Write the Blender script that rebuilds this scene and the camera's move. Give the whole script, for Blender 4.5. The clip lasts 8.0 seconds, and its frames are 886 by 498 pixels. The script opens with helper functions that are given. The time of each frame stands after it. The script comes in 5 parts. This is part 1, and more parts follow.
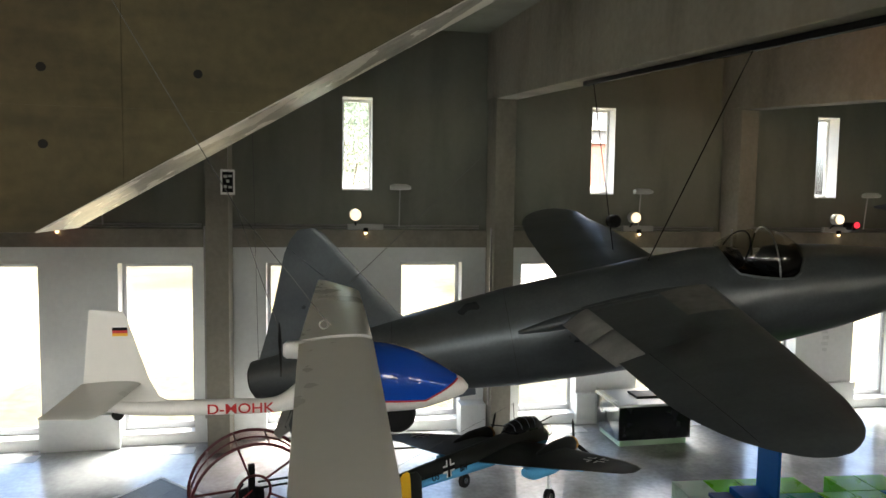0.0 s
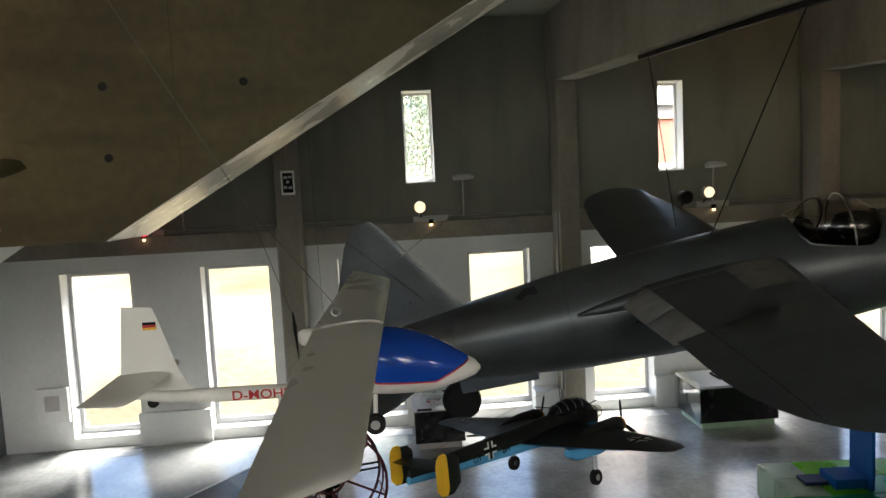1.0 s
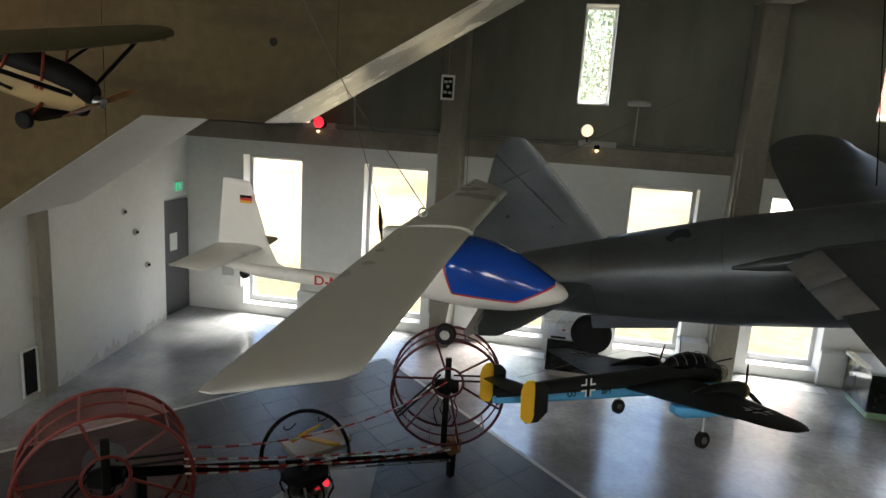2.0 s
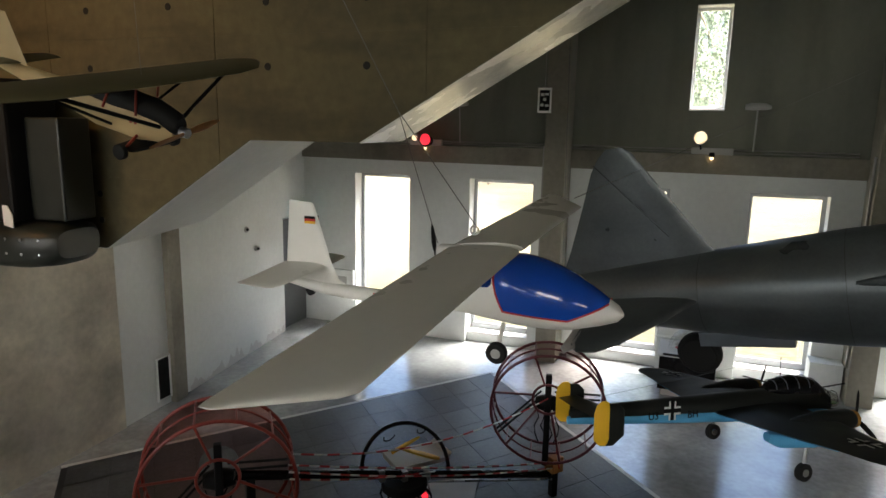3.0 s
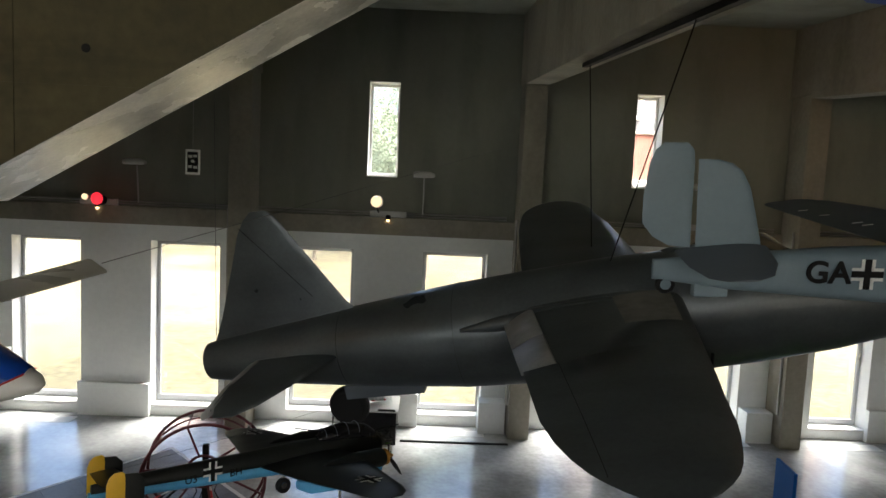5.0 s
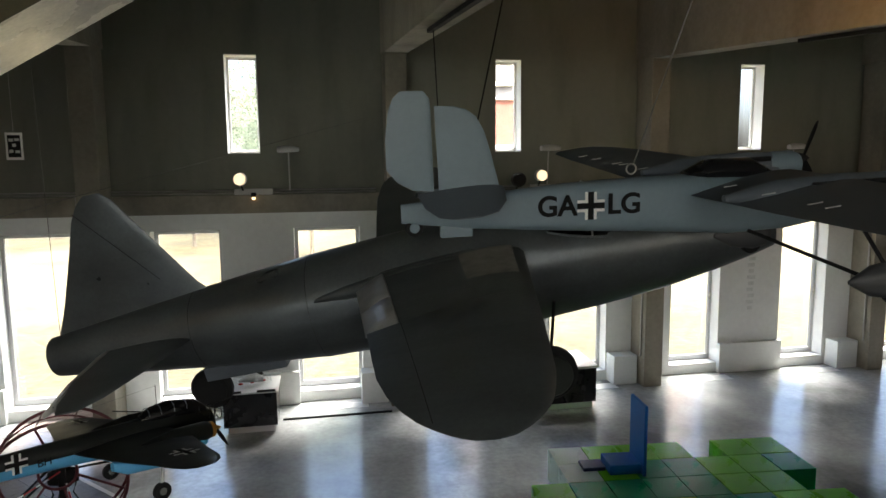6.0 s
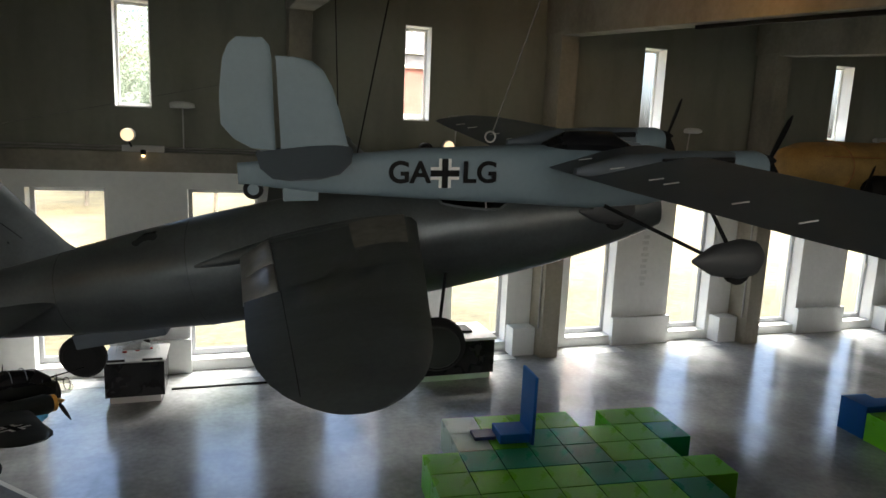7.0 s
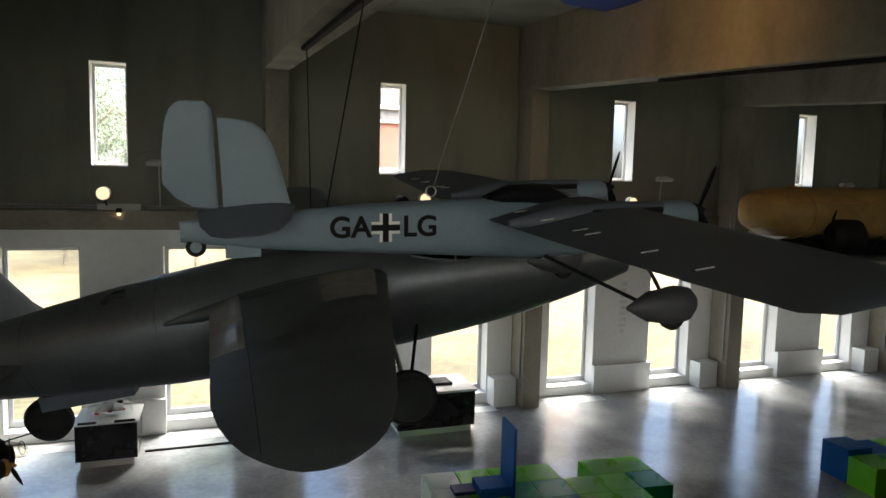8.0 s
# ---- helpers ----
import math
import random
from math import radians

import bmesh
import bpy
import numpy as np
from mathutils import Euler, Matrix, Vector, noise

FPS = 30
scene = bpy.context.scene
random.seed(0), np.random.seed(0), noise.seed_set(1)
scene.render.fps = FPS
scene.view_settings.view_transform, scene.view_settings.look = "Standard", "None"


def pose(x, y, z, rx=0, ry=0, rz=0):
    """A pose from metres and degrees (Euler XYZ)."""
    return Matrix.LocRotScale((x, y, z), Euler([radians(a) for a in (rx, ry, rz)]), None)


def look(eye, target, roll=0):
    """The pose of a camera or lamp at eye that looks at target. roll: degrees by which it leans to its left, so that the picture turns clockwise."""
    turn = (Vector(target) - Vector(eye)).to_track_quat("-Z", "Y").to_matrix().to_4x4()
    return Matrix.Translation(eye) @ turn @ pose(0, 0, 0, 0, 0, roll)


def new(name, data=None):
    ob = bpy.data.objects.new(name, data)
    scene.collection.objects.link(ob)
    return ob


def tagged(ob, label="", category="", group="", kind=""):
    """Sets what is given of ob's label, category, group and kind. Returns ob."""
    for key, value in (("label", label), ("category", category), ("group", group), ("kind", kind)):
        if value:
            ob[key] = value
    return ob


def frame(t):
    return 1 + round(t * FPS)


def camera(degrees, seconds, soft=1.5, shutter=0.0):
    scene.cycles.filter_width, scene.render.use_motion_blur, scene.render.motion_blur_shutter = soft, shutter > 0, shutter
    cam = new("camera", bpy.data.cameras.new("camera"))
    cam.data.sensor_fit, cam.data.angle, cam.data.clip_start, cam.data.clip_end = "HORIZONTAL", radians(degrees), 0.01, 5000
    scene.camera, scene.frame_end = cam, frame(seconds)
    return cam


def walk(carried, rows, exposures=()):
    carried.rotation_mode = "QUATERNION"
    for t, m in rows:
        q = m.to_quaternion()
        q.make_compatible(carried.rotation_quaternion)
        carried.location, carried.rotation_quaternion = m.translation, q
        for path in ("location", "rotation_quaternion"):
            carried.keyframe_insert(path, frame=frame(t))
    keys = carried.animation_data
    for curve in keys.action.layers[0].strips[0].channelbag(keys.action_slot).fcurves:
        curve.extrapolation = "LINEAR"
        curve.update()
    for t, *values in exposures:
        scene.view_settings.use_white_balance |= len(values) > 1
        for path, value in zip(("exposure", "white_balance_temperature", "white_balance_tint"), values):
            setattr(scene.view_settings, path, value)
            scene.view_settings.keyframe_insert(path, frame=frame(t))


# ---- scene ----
cam = camera(67.6, 8.0)
PATH = [
    (0, (0.98, 0.627, 4.419), (1.361, 2.586, 4.277), 0.8),
    (0.5, (1.122, 0.549, 4.391), (1.483, 2.507, 4.2), 0.2),
    (1, (1.227, 0.548, 4.398), (1.368, 2.536, 4.23), -2.9),
    (1.5, (1.345, 0.697, 4.363), (1.372, 2.673, 4.056), 0.5),
    (2, (1.46, 0.723, 4.338), (1.11, 2.65, 3.932), 3.6),
    (3.3, (1.774, 0.789, 4.391), (1.065, 2.625, 4.036), 1.0),
    (3.5, (1.873, 0.783, 4.412), (1.212, 2.647, 4.114), 0.8),
    (4, (2.12, 0.724, 4.411), (1.458, 2.586, 4.104), 4.3),
    (4.5, (2.356, 0.783, 4.409), (1.993, 2.732, 4.141), 4.1),
    (5, (2.617, 0.841, 4.42), (2.668, 2.833, 4.243), 2.6),
    (5.2, (2.742, 0.823, 4.435), (2.94, 2.802, 4.221), 0.7),
    (6.3, (3.112, 0.729, 4.35), (3.564, 2.658, 4.079), 1.2),
    (6.5, (3.169, 0.761, 4.35), (3.725, 2.657, 4.043), 3.3),
    (7, (3.257, 0.811, 4.344), (3.869, 2.686, 4.009), 2.4),
    (7.5, (3.331, 0.779, 4.337), (3.965, 2.652, 4.039), 0.8),
    (8, (3.366, 0.731, 4.357), (4.023, 2.611, 4.177), 1.3),
]
EXPOSURES = [(0, 3.6), (0.5, 3.6), (1, 3.25), (1.5, 3.38), (2, 3.28), (3.5, 3.32), (4, 3.3), (5, 3.08), (6.5, 3.25), (7, 3.12), (8, 2.98)]
walk(cam, [(t, look(eye, target, roll)) for t, eye, target, roll in PATH], EXPOSURES)

# ---- world and light ----
world = bpy.data.worlds.new("sky")
world.use_nodes = True
scene.world = world
wt = world.node_tree
sky = wt.nodes.new("ShaderNodeTexSky")
sky.sky_type, sky.sun_disc = "NISHITA", False
sky.sun_elevation, sky.sun_rotation = radians(48), radians(150)
sky.air_density, sky.dust_density = 0.7, 8.0
wt.nodes["Background"].inputs[1].default_value = 0.15
wt.links.new(sky.outputs[0], wt.nodes["Background"].inputs[0])


def lamp(name, kind, m, energy, colour=(1, 1, 1), **more):
    data = bpy.data.lights.new(name, kind)
    data.energy, data.color = energy, colour
    ob = new(name, data)
    ob.matrix_world = m
    return ob


sun = lamp("sun", "SUN", look((10, 20, 30), (2, 5, 0)), 2.3, (1.0, 0.96, 0.88))
sun.data.angle = radians(28)

# daylight through the openings of the gallery side, behind the camera
SOUTH = [(-9.0, -6.0), (-3.5, -0.5), (2.0, 5.0), (7.5, 10.5), (13.0, 16.0), (18.5, 21.5)]
for a, b in SOUTH:
    o = lamp("south_window_light", "AREA", look(((a + b) / 2, -7.9, 5.2), ((a + b) / 2, 2, 4.4)), 18 if a < -3 else 14 if a < 6 else 1.5, (0.95, 0.99, 0.97))
    o.data.shape, o.data.size, o.data.size_y = "RECTANGLE", b - a, 2.6
for at, aim, watts in (((-4.6, 1.6, 6.4), (-5.3, 5.6, 6.3), 29), ((7.3, 6.2, 6.2), (9.4, 8.6, 6.75), 9)):
    o = lamp("warm_spot", "SPOT", look(at, aim), watts, (1.0, 0.5, 0.15))
    o.data.spot_size, o.data.spot_blend, o.data.shadow_soft_size = radians(135), 1.0, 0.5

# ---- materials ----
def material(name, colour, rough=0.5, metal=0.0, vary=0.15, scale=3.0, grain=0.0, bump=0.0, bump_scale=60.0, spec=0.5, rand=0.0, tint=None, coat=0.0):
    """Principled paint or stone with stains at one scale, grain at another and fine relief."""
    m = bpy.data.materials.new(name)
    m.use_nodes = True
    n, l = m.node_tree.nodes, m.node_tree.links
    b = n["Principled BSDF"]
    b.inputs["Roughness"].default_value, b.inputs["Metallic"].default_value = rough, metal
    b.inputs["Specular IOR Level"].default_value = spec
    b.inputs["Coat Weight"].default_value = coat
    tc = n.new("ShaderNodeTexCoord")
    a = n.new("ShaderNodeTexNoise")
    a.inputs["Scale"].default_value, a.inputs["Detail"].default_value = scale, 6
    l.new(tc.outputs["Object"], a.inputs["Vector"])
    ramp = n.new("ShaderNodeMapRange")
    ramp.inputs[1].default_value, ramp.inputs[2].default_value = 0.3, 0.7
    ramp.inputs[3].default_value, ramp.inputs[4].default_value = 1 - vary, 1 + vary
    l.new(a.outputs["Fac"], ramp.inputs[0])
    g = n.new("ShaderNodeTexNoise")
    g.inputs["Scale"].default_value, g.inputs["Detail"].default_value = scale * 14, 3
    l.new(tc.outputs["Object"], g.inputs["Vector"])
    gr = n.new("ShaderNodeMapRange")
    gr.inputs[1].default_value, gr.inputs[2].default_value = 0.3, 0.7
    gr.inputs[3].default_value, gr.inputs[4].default_value = 1 - grain, 1 + grain
    l.new(g.outputs["Fac"], gr.inputs[0])
    mul = n.new("ShaderNodeMath")
    mul.operation = "MULTIPLY"
    l.new(ramp.outputs[0], mul.inputs[0])
    l.new(gr.outputs[0], mul.inputs[1])
    last = mul
    if rand:
        oi = n.new("ShaderNodeObjectInfo")
        r = n.new("ShaderNodeMapRange")
        r.inputs[3].default_value, r.inputs[4].default_value = 1 - rand, 1 + rand
        l.new(oi.outputs["Random"], r.inputs[0])
        last = n.new("ShaderNodeMath")
        last.operation = "MULTIPLY"
        l.new(mul.outputs[0], last.inputs[0])
        l.new(r.outputs[0], last.inputs[1])
    mix = n.new("ShaderNodeVectorMath")
    mix.operation = "SCALE"
    if tint:
        mc = n.new("ShaderNodeMix")
        mc.data_type = "RGBA"
        mc.inputs[6].default_value, mc.inputs[7].default_value = (*colour, 1), (*tint, 1)
        l.new(a.outputs["Fac"], mc.inputs[0])
        l.new(mc.outputs[2], mix.inputs[0])
    else:
        mix.inputs[0].default_value = colour
    l.new(last.outputs[0], mix.inputs["Scale"])
    l.new(mix.outputs[0], b.inputs["Base Color"])
    rr = n.new("ShaderNodeMapRange")
    rr.inputs[1].default_value, rr.inputs[2].default_value = 0.3, 0.7
    rr.inputs[3].default_value, rr.inputs[4].default_value = max(rough - 0.07, 0.02), min(rough + 0.07, 1)
    l.new(a.outputs["Fac"], rr.inputs[0])
    l.new(rr.outputs[0], b.inputs["Roughness"])
    if bump:
        h = n.new("ShaderNodeTexNoise")
        h.inputs["Scale"].default_value, h.inputs["Detail"].default_value = bump_scale, 5
        l.new(tc.outputs["Object"], h.inputs["Vector"])
        bp = n.new("ShaderNodeBump")
        bp.inputs["Strength"].default_value, bp.inputs["Distance"].default_value = bump, 0.01
        l.new(h.outputs["Fac"], bp.inputs["Height"])
        l.new(bp.outputs[0], b.inputs["Normal"])
    return m


def streaked(m, stretch, amount):
    """Darker water marks and stains, drawn out along one direction."""
    n, l = m.node_tree.nodes, m.node_tree.links
    b = n["Principled BSDF"]
    paint = b.inputs["Base Color"].links[0].from_socket
    tc, mp, a = n.new("ShaderNodeTexCoord"), n.new("ShaderNodeMapping"), n.new("ShaderNodeTexNoise")
    mp.inputs["Scale"].default_value = stretch
    a.inputs["Scale"].default_value, a.inputs["Detail"].default_value = 1.0, 7
    r = n.new("ShaderNodeMapRange")
    r.inputs[1].default_value, r.inputs[2].default_value = 0.48, 0.7
    r.inputs[3].default_value, r.inputs[4].default_value = 1.0, 1 - amount
    mix = n.new("ShaderNodeVectorMath")
    mix.operation = "SCALE"
    l.new(tc.outputs["Object"], mp.inputs["Vector"])
    l.new(mp.outputs[0], a.inputs["Vector"])
    l.new(a.outputs["Fac"], r.inputs[0])
    l.new(paint, mix.inputs[0])
    l.new(r.outputs[0], mix.inputs["Scale"])
    l.new(mix.outputs[0], b.inputs["Base Color"])


def glowing(name, colour, strength):
    m = bpy.data.materials.new(name)
    m.use_nodes = True
    b = m.node_tree.nodes["Principled BSDF"]
    b.inputs["Base Color"].default_value = (*colour, 1)
    b.inputs["Emission Color"].default_value = (*colour, 1)
    b.inputs["Emission Strength"].default_value = strength
    return m


def clear(name, colour=(1, 1, 1), gloss=0.06):
    """A thin clear sheet: straight through, with a little mirror gloss."""
    m = bpy.data.materials.new(name)
    m.use_nodes = True
    n, l = m.node_tree.nodes, m.node_tree.links
    n.remove(n["Principled BSDF"])
    a, g, mix = n.new("ShaderNodeBsdfTransparent"), n.new("ShaderNodeBsdfGlossy"), n.new("ShaderNodeMixShader")
    a.inputs["Color"].default_value = (*colour, 1)
    g.inputs["Roughness"].default_value = 0.03
    mix.inputs[0].default_value = gloss
    l.new(a.outputs[0], mix.inputs[1])
    l.new(g.outputs[0], mix.inputs[2])
    l.new(mix.outputs[0], n["Material Output"].inputs[0])
    return m


CONCRETE = material("board_marked_concrete", (0.325, 0.31, 0.255), 0.8, vary=0.2, scale=0.9, grain=0.08, bump=0.25, bump_scale=25, tint=(0.24, 0.215, 0.17))
# Raw concrete made paler, in place of light missing below the folded wall.
LIT_CONCRETE = material("lit_concrete", (0.58, 0.53, 0.43), 0.8, vary=0.36, scale=0.9, grain=0.08, bump=0.25, bump_scale=25)
# Raw concrete darkened and yellowed: the fold's dim, warm light put into colour.
DIM_CONCRETE = material("dim_warm_board_marked_concrete", (0.118, 0.1, 0.05), 0.8, vary=0.4, scale=0.7, grain=0.14, bump=0.3, bump_scale=22, tint=(0.072, 0.062, 0.03))
UPPER = material("grey_painted_render", (0.238, 0.246, 0.203), 0.8, vary=0.07, scale=0.7, grain=0.03, bump=0.15, bump_scale=90)
WHITE_WALL = material("white_wall_paint", (0.765, 0.785, 0.765), 0.7, vary=0.05, scale=0.9, grain=0.03, bump=0.15, bump_scale=70)
WORN_PAINT = material("worn_pier_paint", (0.62, 0.64, 0.62), 0.7, vary=0.12, scale=12)
REVEAL = material("white_reveal_paint", (0.8, 0.8, 0.78), 0.6, vary=0.03)
SOFFIT = material("satin_soffit_paint", (0.78, 0.75, 0.67), 0.27, vary=0.22, scale=2.2, grain=0.08, bump=0.3, bump_scale=4, spec=0.8)
FRAME = material("grey_window_frame", (0.42, 0.43, 0.44), 0.4, vary=0.05)
FLOOR = material("polished_concrete", (0.6, 0.615, 0.615), 0.18, metal=0.16, vary=0.45, scale=0.85, grain=0.12, bump=0.03, bump_scale=9, spec=1.0, tint=(0.36, 0.365, 0.365))
MAT = material("dark_floor_tile", (0.06, 0.061, 0.064), 0.4, vary=0.45, scale=1.6, grain=0.2, bump=0.2, bump_scale=60, rand=0.12)
MAT_JOINT = material("dark_mat_joint", (0.035, 0.036, 0.038), 0.6, vary=0.3)
PALE = material("pale_satin_grey", (0.62, 0.62, 0.6), 0.35, vary=0.06)
GLASS = clear("window_glass", (0.96, 0.98, 0.97), 0.04)
PLEXI = clear("acrylic", (0.93, 0.95, 0.95), 0.12)
SMOKED = clear("thin_canopy_plastic", (0.8, 0.79, 0.74), 0.17)
NET = clear("maroon_netting", (0.92, 0.83, 0.82), 0.0)
NET_RED = clear("red_netting", (0.8, 0.58, 0.55), 0.0)
CABLE_GREY = material("dull_grey_cable", (0.13, 0.13, 0.12), 0.5, metal=0.3, vary=0.1)
GRASS = material("dry_grass_field", (0.15, 0.125, 0.07), 0.95, vary=0.35, scale=0.35, grain=0.3)
JET_GREY = material("jet_dark_grey_paint", (0.112, 0.127, 0.132), 0.34, metal=0.5, vary=0.16, scale=2.2, grain=0.07, bump=0.08, bump_scale=5, spec=0.6)
# Jet grey raised in tone: window sheen on flap and elevators, painted in.
JET_GREY_LIT = material("lit_jet_grey_paint", (0.4, 0.395, 0.385), 0.36, metal=0.4, vary=0.2, scale=6, grain=0.08)
JET_PATCH = material("bare_grey_patch", (0.21, 0.205, 0.185), 0.6, vary=0.25, scale=9)
DARK = material("matt_black", (0.009, 0.009, 0.009), 0.6, spec=0.2, vary=0.2)
BLACK_GLOSS = material("black_lacquer", (0.008, 0.008, 0.009), 0.25, spec=0.3, vary=0.2)
STEEL = material("steel", (0.5, 0.5, 0.5), 0.3, metal=1.0, vary=0.1)
UL_WHITE = material("ivory_gelcoat", (0.84, 0.825, 0.775), 0.3, vary=0.03, scale=3, grain=0.01)
UL_BLUE = material("blue_gloss_canopy", (0.01, 0.07, 0.42), 0.12, vary=0.08, coat=0.3)
RED = material("red_paint", (0.55, 0.03, 0.03), 0.35, vary=0.1)
GOLD = material("yellow_gold_paint", (0.85, 0.5, 0.03), 0.4, vary=0.1)
BOMBER_TOP = material("bomber_black_green", (0.014, 0.016, 0.015), 0.36, spec=0.3, vary=0.25, scale=6, grain=0.1)
BOMBER_BELLY = material("bomber_light_blue", (0.09, 0.36, 0.62), 0.45, vary=0.1, scale=6)
YELLOW = material("tail_yellow", (0.72, 0.42, 0.02), 0.45, vary=0.1, scale=8)
GOLD_DULL = material("dull_ochre_paint", (0.42, 0.2, 0.03), 0.45, vary=0.15, scale=9)
MARK_WHITE = material("white_marking", (0.8, 0.8, 0.77), 0.5, vary=0.04)
MARK_BLACK = material("black_marking", (0.008, 0.008, 0.008), 0.6, spec=0.12, vary=0.1)
SPOTTER_BLUE = material("pale_grey_blue_dope", (0.168, 0.225, 0.262), 0.5, vary=0.07, scale=5, grain=0.03)
SPOTTER_WING = material("slate_grey_dope", (0.1, 0.118, 0.136), 0.5, spec=0.3, vary=0.1, scale=5, grain=0.03)
SPAT = material("dark_slate_spat_paint", (0.05, 0.052, 0.054), 0.5, vary=0.12, scale=6)
RUBBER = material("rubber", (0.012, 0.012, 0.012), 0.7, spec=0.2, vary=0.15)
OLIVE = material("olive_fabric", (0.16, 0.14, 0.07), 0.6, vary=0.12, scale=5)
CREAM = material("cream_dope", (0.45, 0.33, 0.16), 0.5, vary=0.08, scale=5)
WOOD = material("varnished_wood", (0.35, 0.16, 0.05), 0.4, vary=0.2, scale=12)
RED_TUBE = material("red_lacquered_tube", (0.22, 0.024, 0.014), 0.4, vary=0.12)
MAROON = material("maroon_tube", (0.10, 0.015, 0.02), 0.4, vary=0.12)
BOX_GREEN = material("green_foam_vinyl", (0.2, 0.74, 0.015), 0.32, spec=0.3, vary=0.02, rand=0.12)
BOX_TEAL = material("teal_foam_vinyl", (0.004, 0.38, 0.15), 0.32, spec=0.3, vary=0.02, rand=0.12)
BOX_PALE = material("pale_green_foam_vinyl", (0.6, 0.76, 0.58), 0.32, spec=0.25, vary=0.02, rand=0.1)
BOX_BLUE = material("blue_foam_vinyl", (0.008, 0.13, 0.45), 0.5, spec=0.12, vary=0.02, rand=0.1)
BLUE_NAVY = material("navy_fabric", (0.02, 0.05, 0.16), 0.5, vary=0.1)
NACELLE = material("dark_green_metal", (0.02, 0.024, 0.02), 0.4, vary=0.25, scale=4)
PIPE = material("galvanised_pipe", (0.35, 0.34, 0.32), 0.45, metal=0.6, vary=0.15)
LAMP_GREY = material("lamp_housing_grey", (0.45, 0.45, 0.43), 0.45, vary=0.1)
BULB = glowing("lamp_glow", (1.0, 0.72, 0.42), 0.17)
RED_BULB = glowing("red_glow", (1.0, 0.03, 0.05), 0.14)
WARM_BULB = glowing("small_warm_glow", (1.0, 0.66, 0.3), 0.4)
GREEN_SIGN = glowing("exit_sign_green", (0.03, 0.35, 0.17), 0.12)
DOOR = material("slate_door_paint", (0.12, 0.125, 0.13), 0.5, vary=0.08)
BRICK = material("red_brick", (0.27, 0.12, 0.095), 0.9, vary=0.15, scale=2, grain=0.2)
ROOF = material("grey_roof_tile", (0.16, 0.16, 0.17), 0.8, vary=0.2)
# Leaf green paled: the outdoor glare is mixed into the colour.
LEAF = material("glare_paled_leaf_green", (0.25, 0.305, 0.235), 0.7, vary=0.35, scale=0.9, grain=0.2)
BARK = material("bark", (0.24, 0.21, 0.17), 0.9, vary=0.3)
WING_BLUE = material("royal_blue_fabric", (0.03, 0.07, 0.35), 0.5, vary=0.1)
AMBER = material("amber_fabric", (0.3, 0.19, 0.055), 0.6, vary=0.3, scale=4, grain=0.1)
streaked(DIM_CONCRETE, (0.5, 1.0, 2.6), 0.5)
streaked(LIT_CONCRETE, (0.7, 0.7, 1.3), 0.45)
streaked(CONCRETE, (1.5, 1.5, 0.5), 0.3)
streaked(UPPER, (1.6, 1.6, 0.35), 0.22)
streaked(JET_GREY, (0.8, 3.0, 3.0), 0.25)
streaked(FLOOR, (1.3, 0.9, 1.0), 0.3)

# ---- mesh helpers ----
def finish(bm, name, mat, smooth=False):
    bmesh.ops.remove_doubles(bm, verts=bm.verts, dist=1e-5)
    bmesh.ops.recalc_face_normals(bm, faces=bm.faces)
    me = bpy.data.meshes.new(name)
    bm.to_mesh(me)
    bm.free()
    me.materials.append(mat)
    if smooth:
        for p in me.polygons:
            p.use_smooth = True
        me.set_sharp_from_angle(angle=radians(38))
    return me


def part(name, bm, mat, parent=None, label="", smooth=False):
    ob = new(name, finish(bm, name, mat, smooth))
    if parent:
        ob.parent = parent
    if label:
        tagged(ob, label)
    return ob


def thing(name, m, label, category, group="", kind=""):
    ob = new(name)
    ob.empty_display_size = 0.1
    ob.matrix_world = m
    return tagged(ob, label, category, group, kind)


def setting(name, bm, mat, label, category, smooth=False):
    return tagged(part(name, bm, mat, None, "", smooth), label, category, "", "structure")


def box(bm, x0, x1, y0, y1, z0, z1, m=None, bevel=0.0):
    made = bmesh.ops.create_cube(bm, size=1)["verts"]
    for v in made:
        v.co = Vector((x0 + (v.co.x + 0.5) * (x1 - x0), y0 + (v.co.y + 0.5) * (y1 - y0), z0 + (v.co.z + 0.5) * (z1 - z0)))
    if bevel:
        edges = list({e for v in made for e in v.link_edges})
        made = [v for v in bmesh.ops.bevel(bm, geom=edges, offset=bevel, segments=2, affect="EDGES", profile=0.5)["verts"]]
    if m:
        bmesh.ops.transform(bm, matrix=m, verts=made)
    return bm


def boxed(*a, **k):
    return box(bmesh.new(), *a, **k)


def rings(bm, loops, caps=True):
    """Skin a row of closed loops of the same number of points."""
    rows = [[bm.verts.new(p) for p in loop] for loop in loops]
    n = len(rows[0])
    for a, b in zip(rows, rows[1:]):
        for i in range(n):
            bm.faces.new((a[i], a[(i + 1) % n], b[(i + 1) % n], b[i]))
    if caps:
        bm.faces.new(rows[0])
        bm.faces.new(rows[-1][::-1])
    return bm


def hull(stations, n=24, power=1.0, caps=True):
    """A body along x from stations (x, centre z, half width, half height)."""
    loops = []
    for x, zc, ry, rz in stations:
        loop = []
        for i in range(n):
            a = 2 * math.pi * i / n
            c, s = math.cos(a), math.sin(a)
            loop.append((x, ry * math.copysign(abs(c) ** power, c), zc + rz * math.copysign(abs(s) ** power, s)))
        loops.append(loop)
    return rings(bmesh.new(), loops, caps)


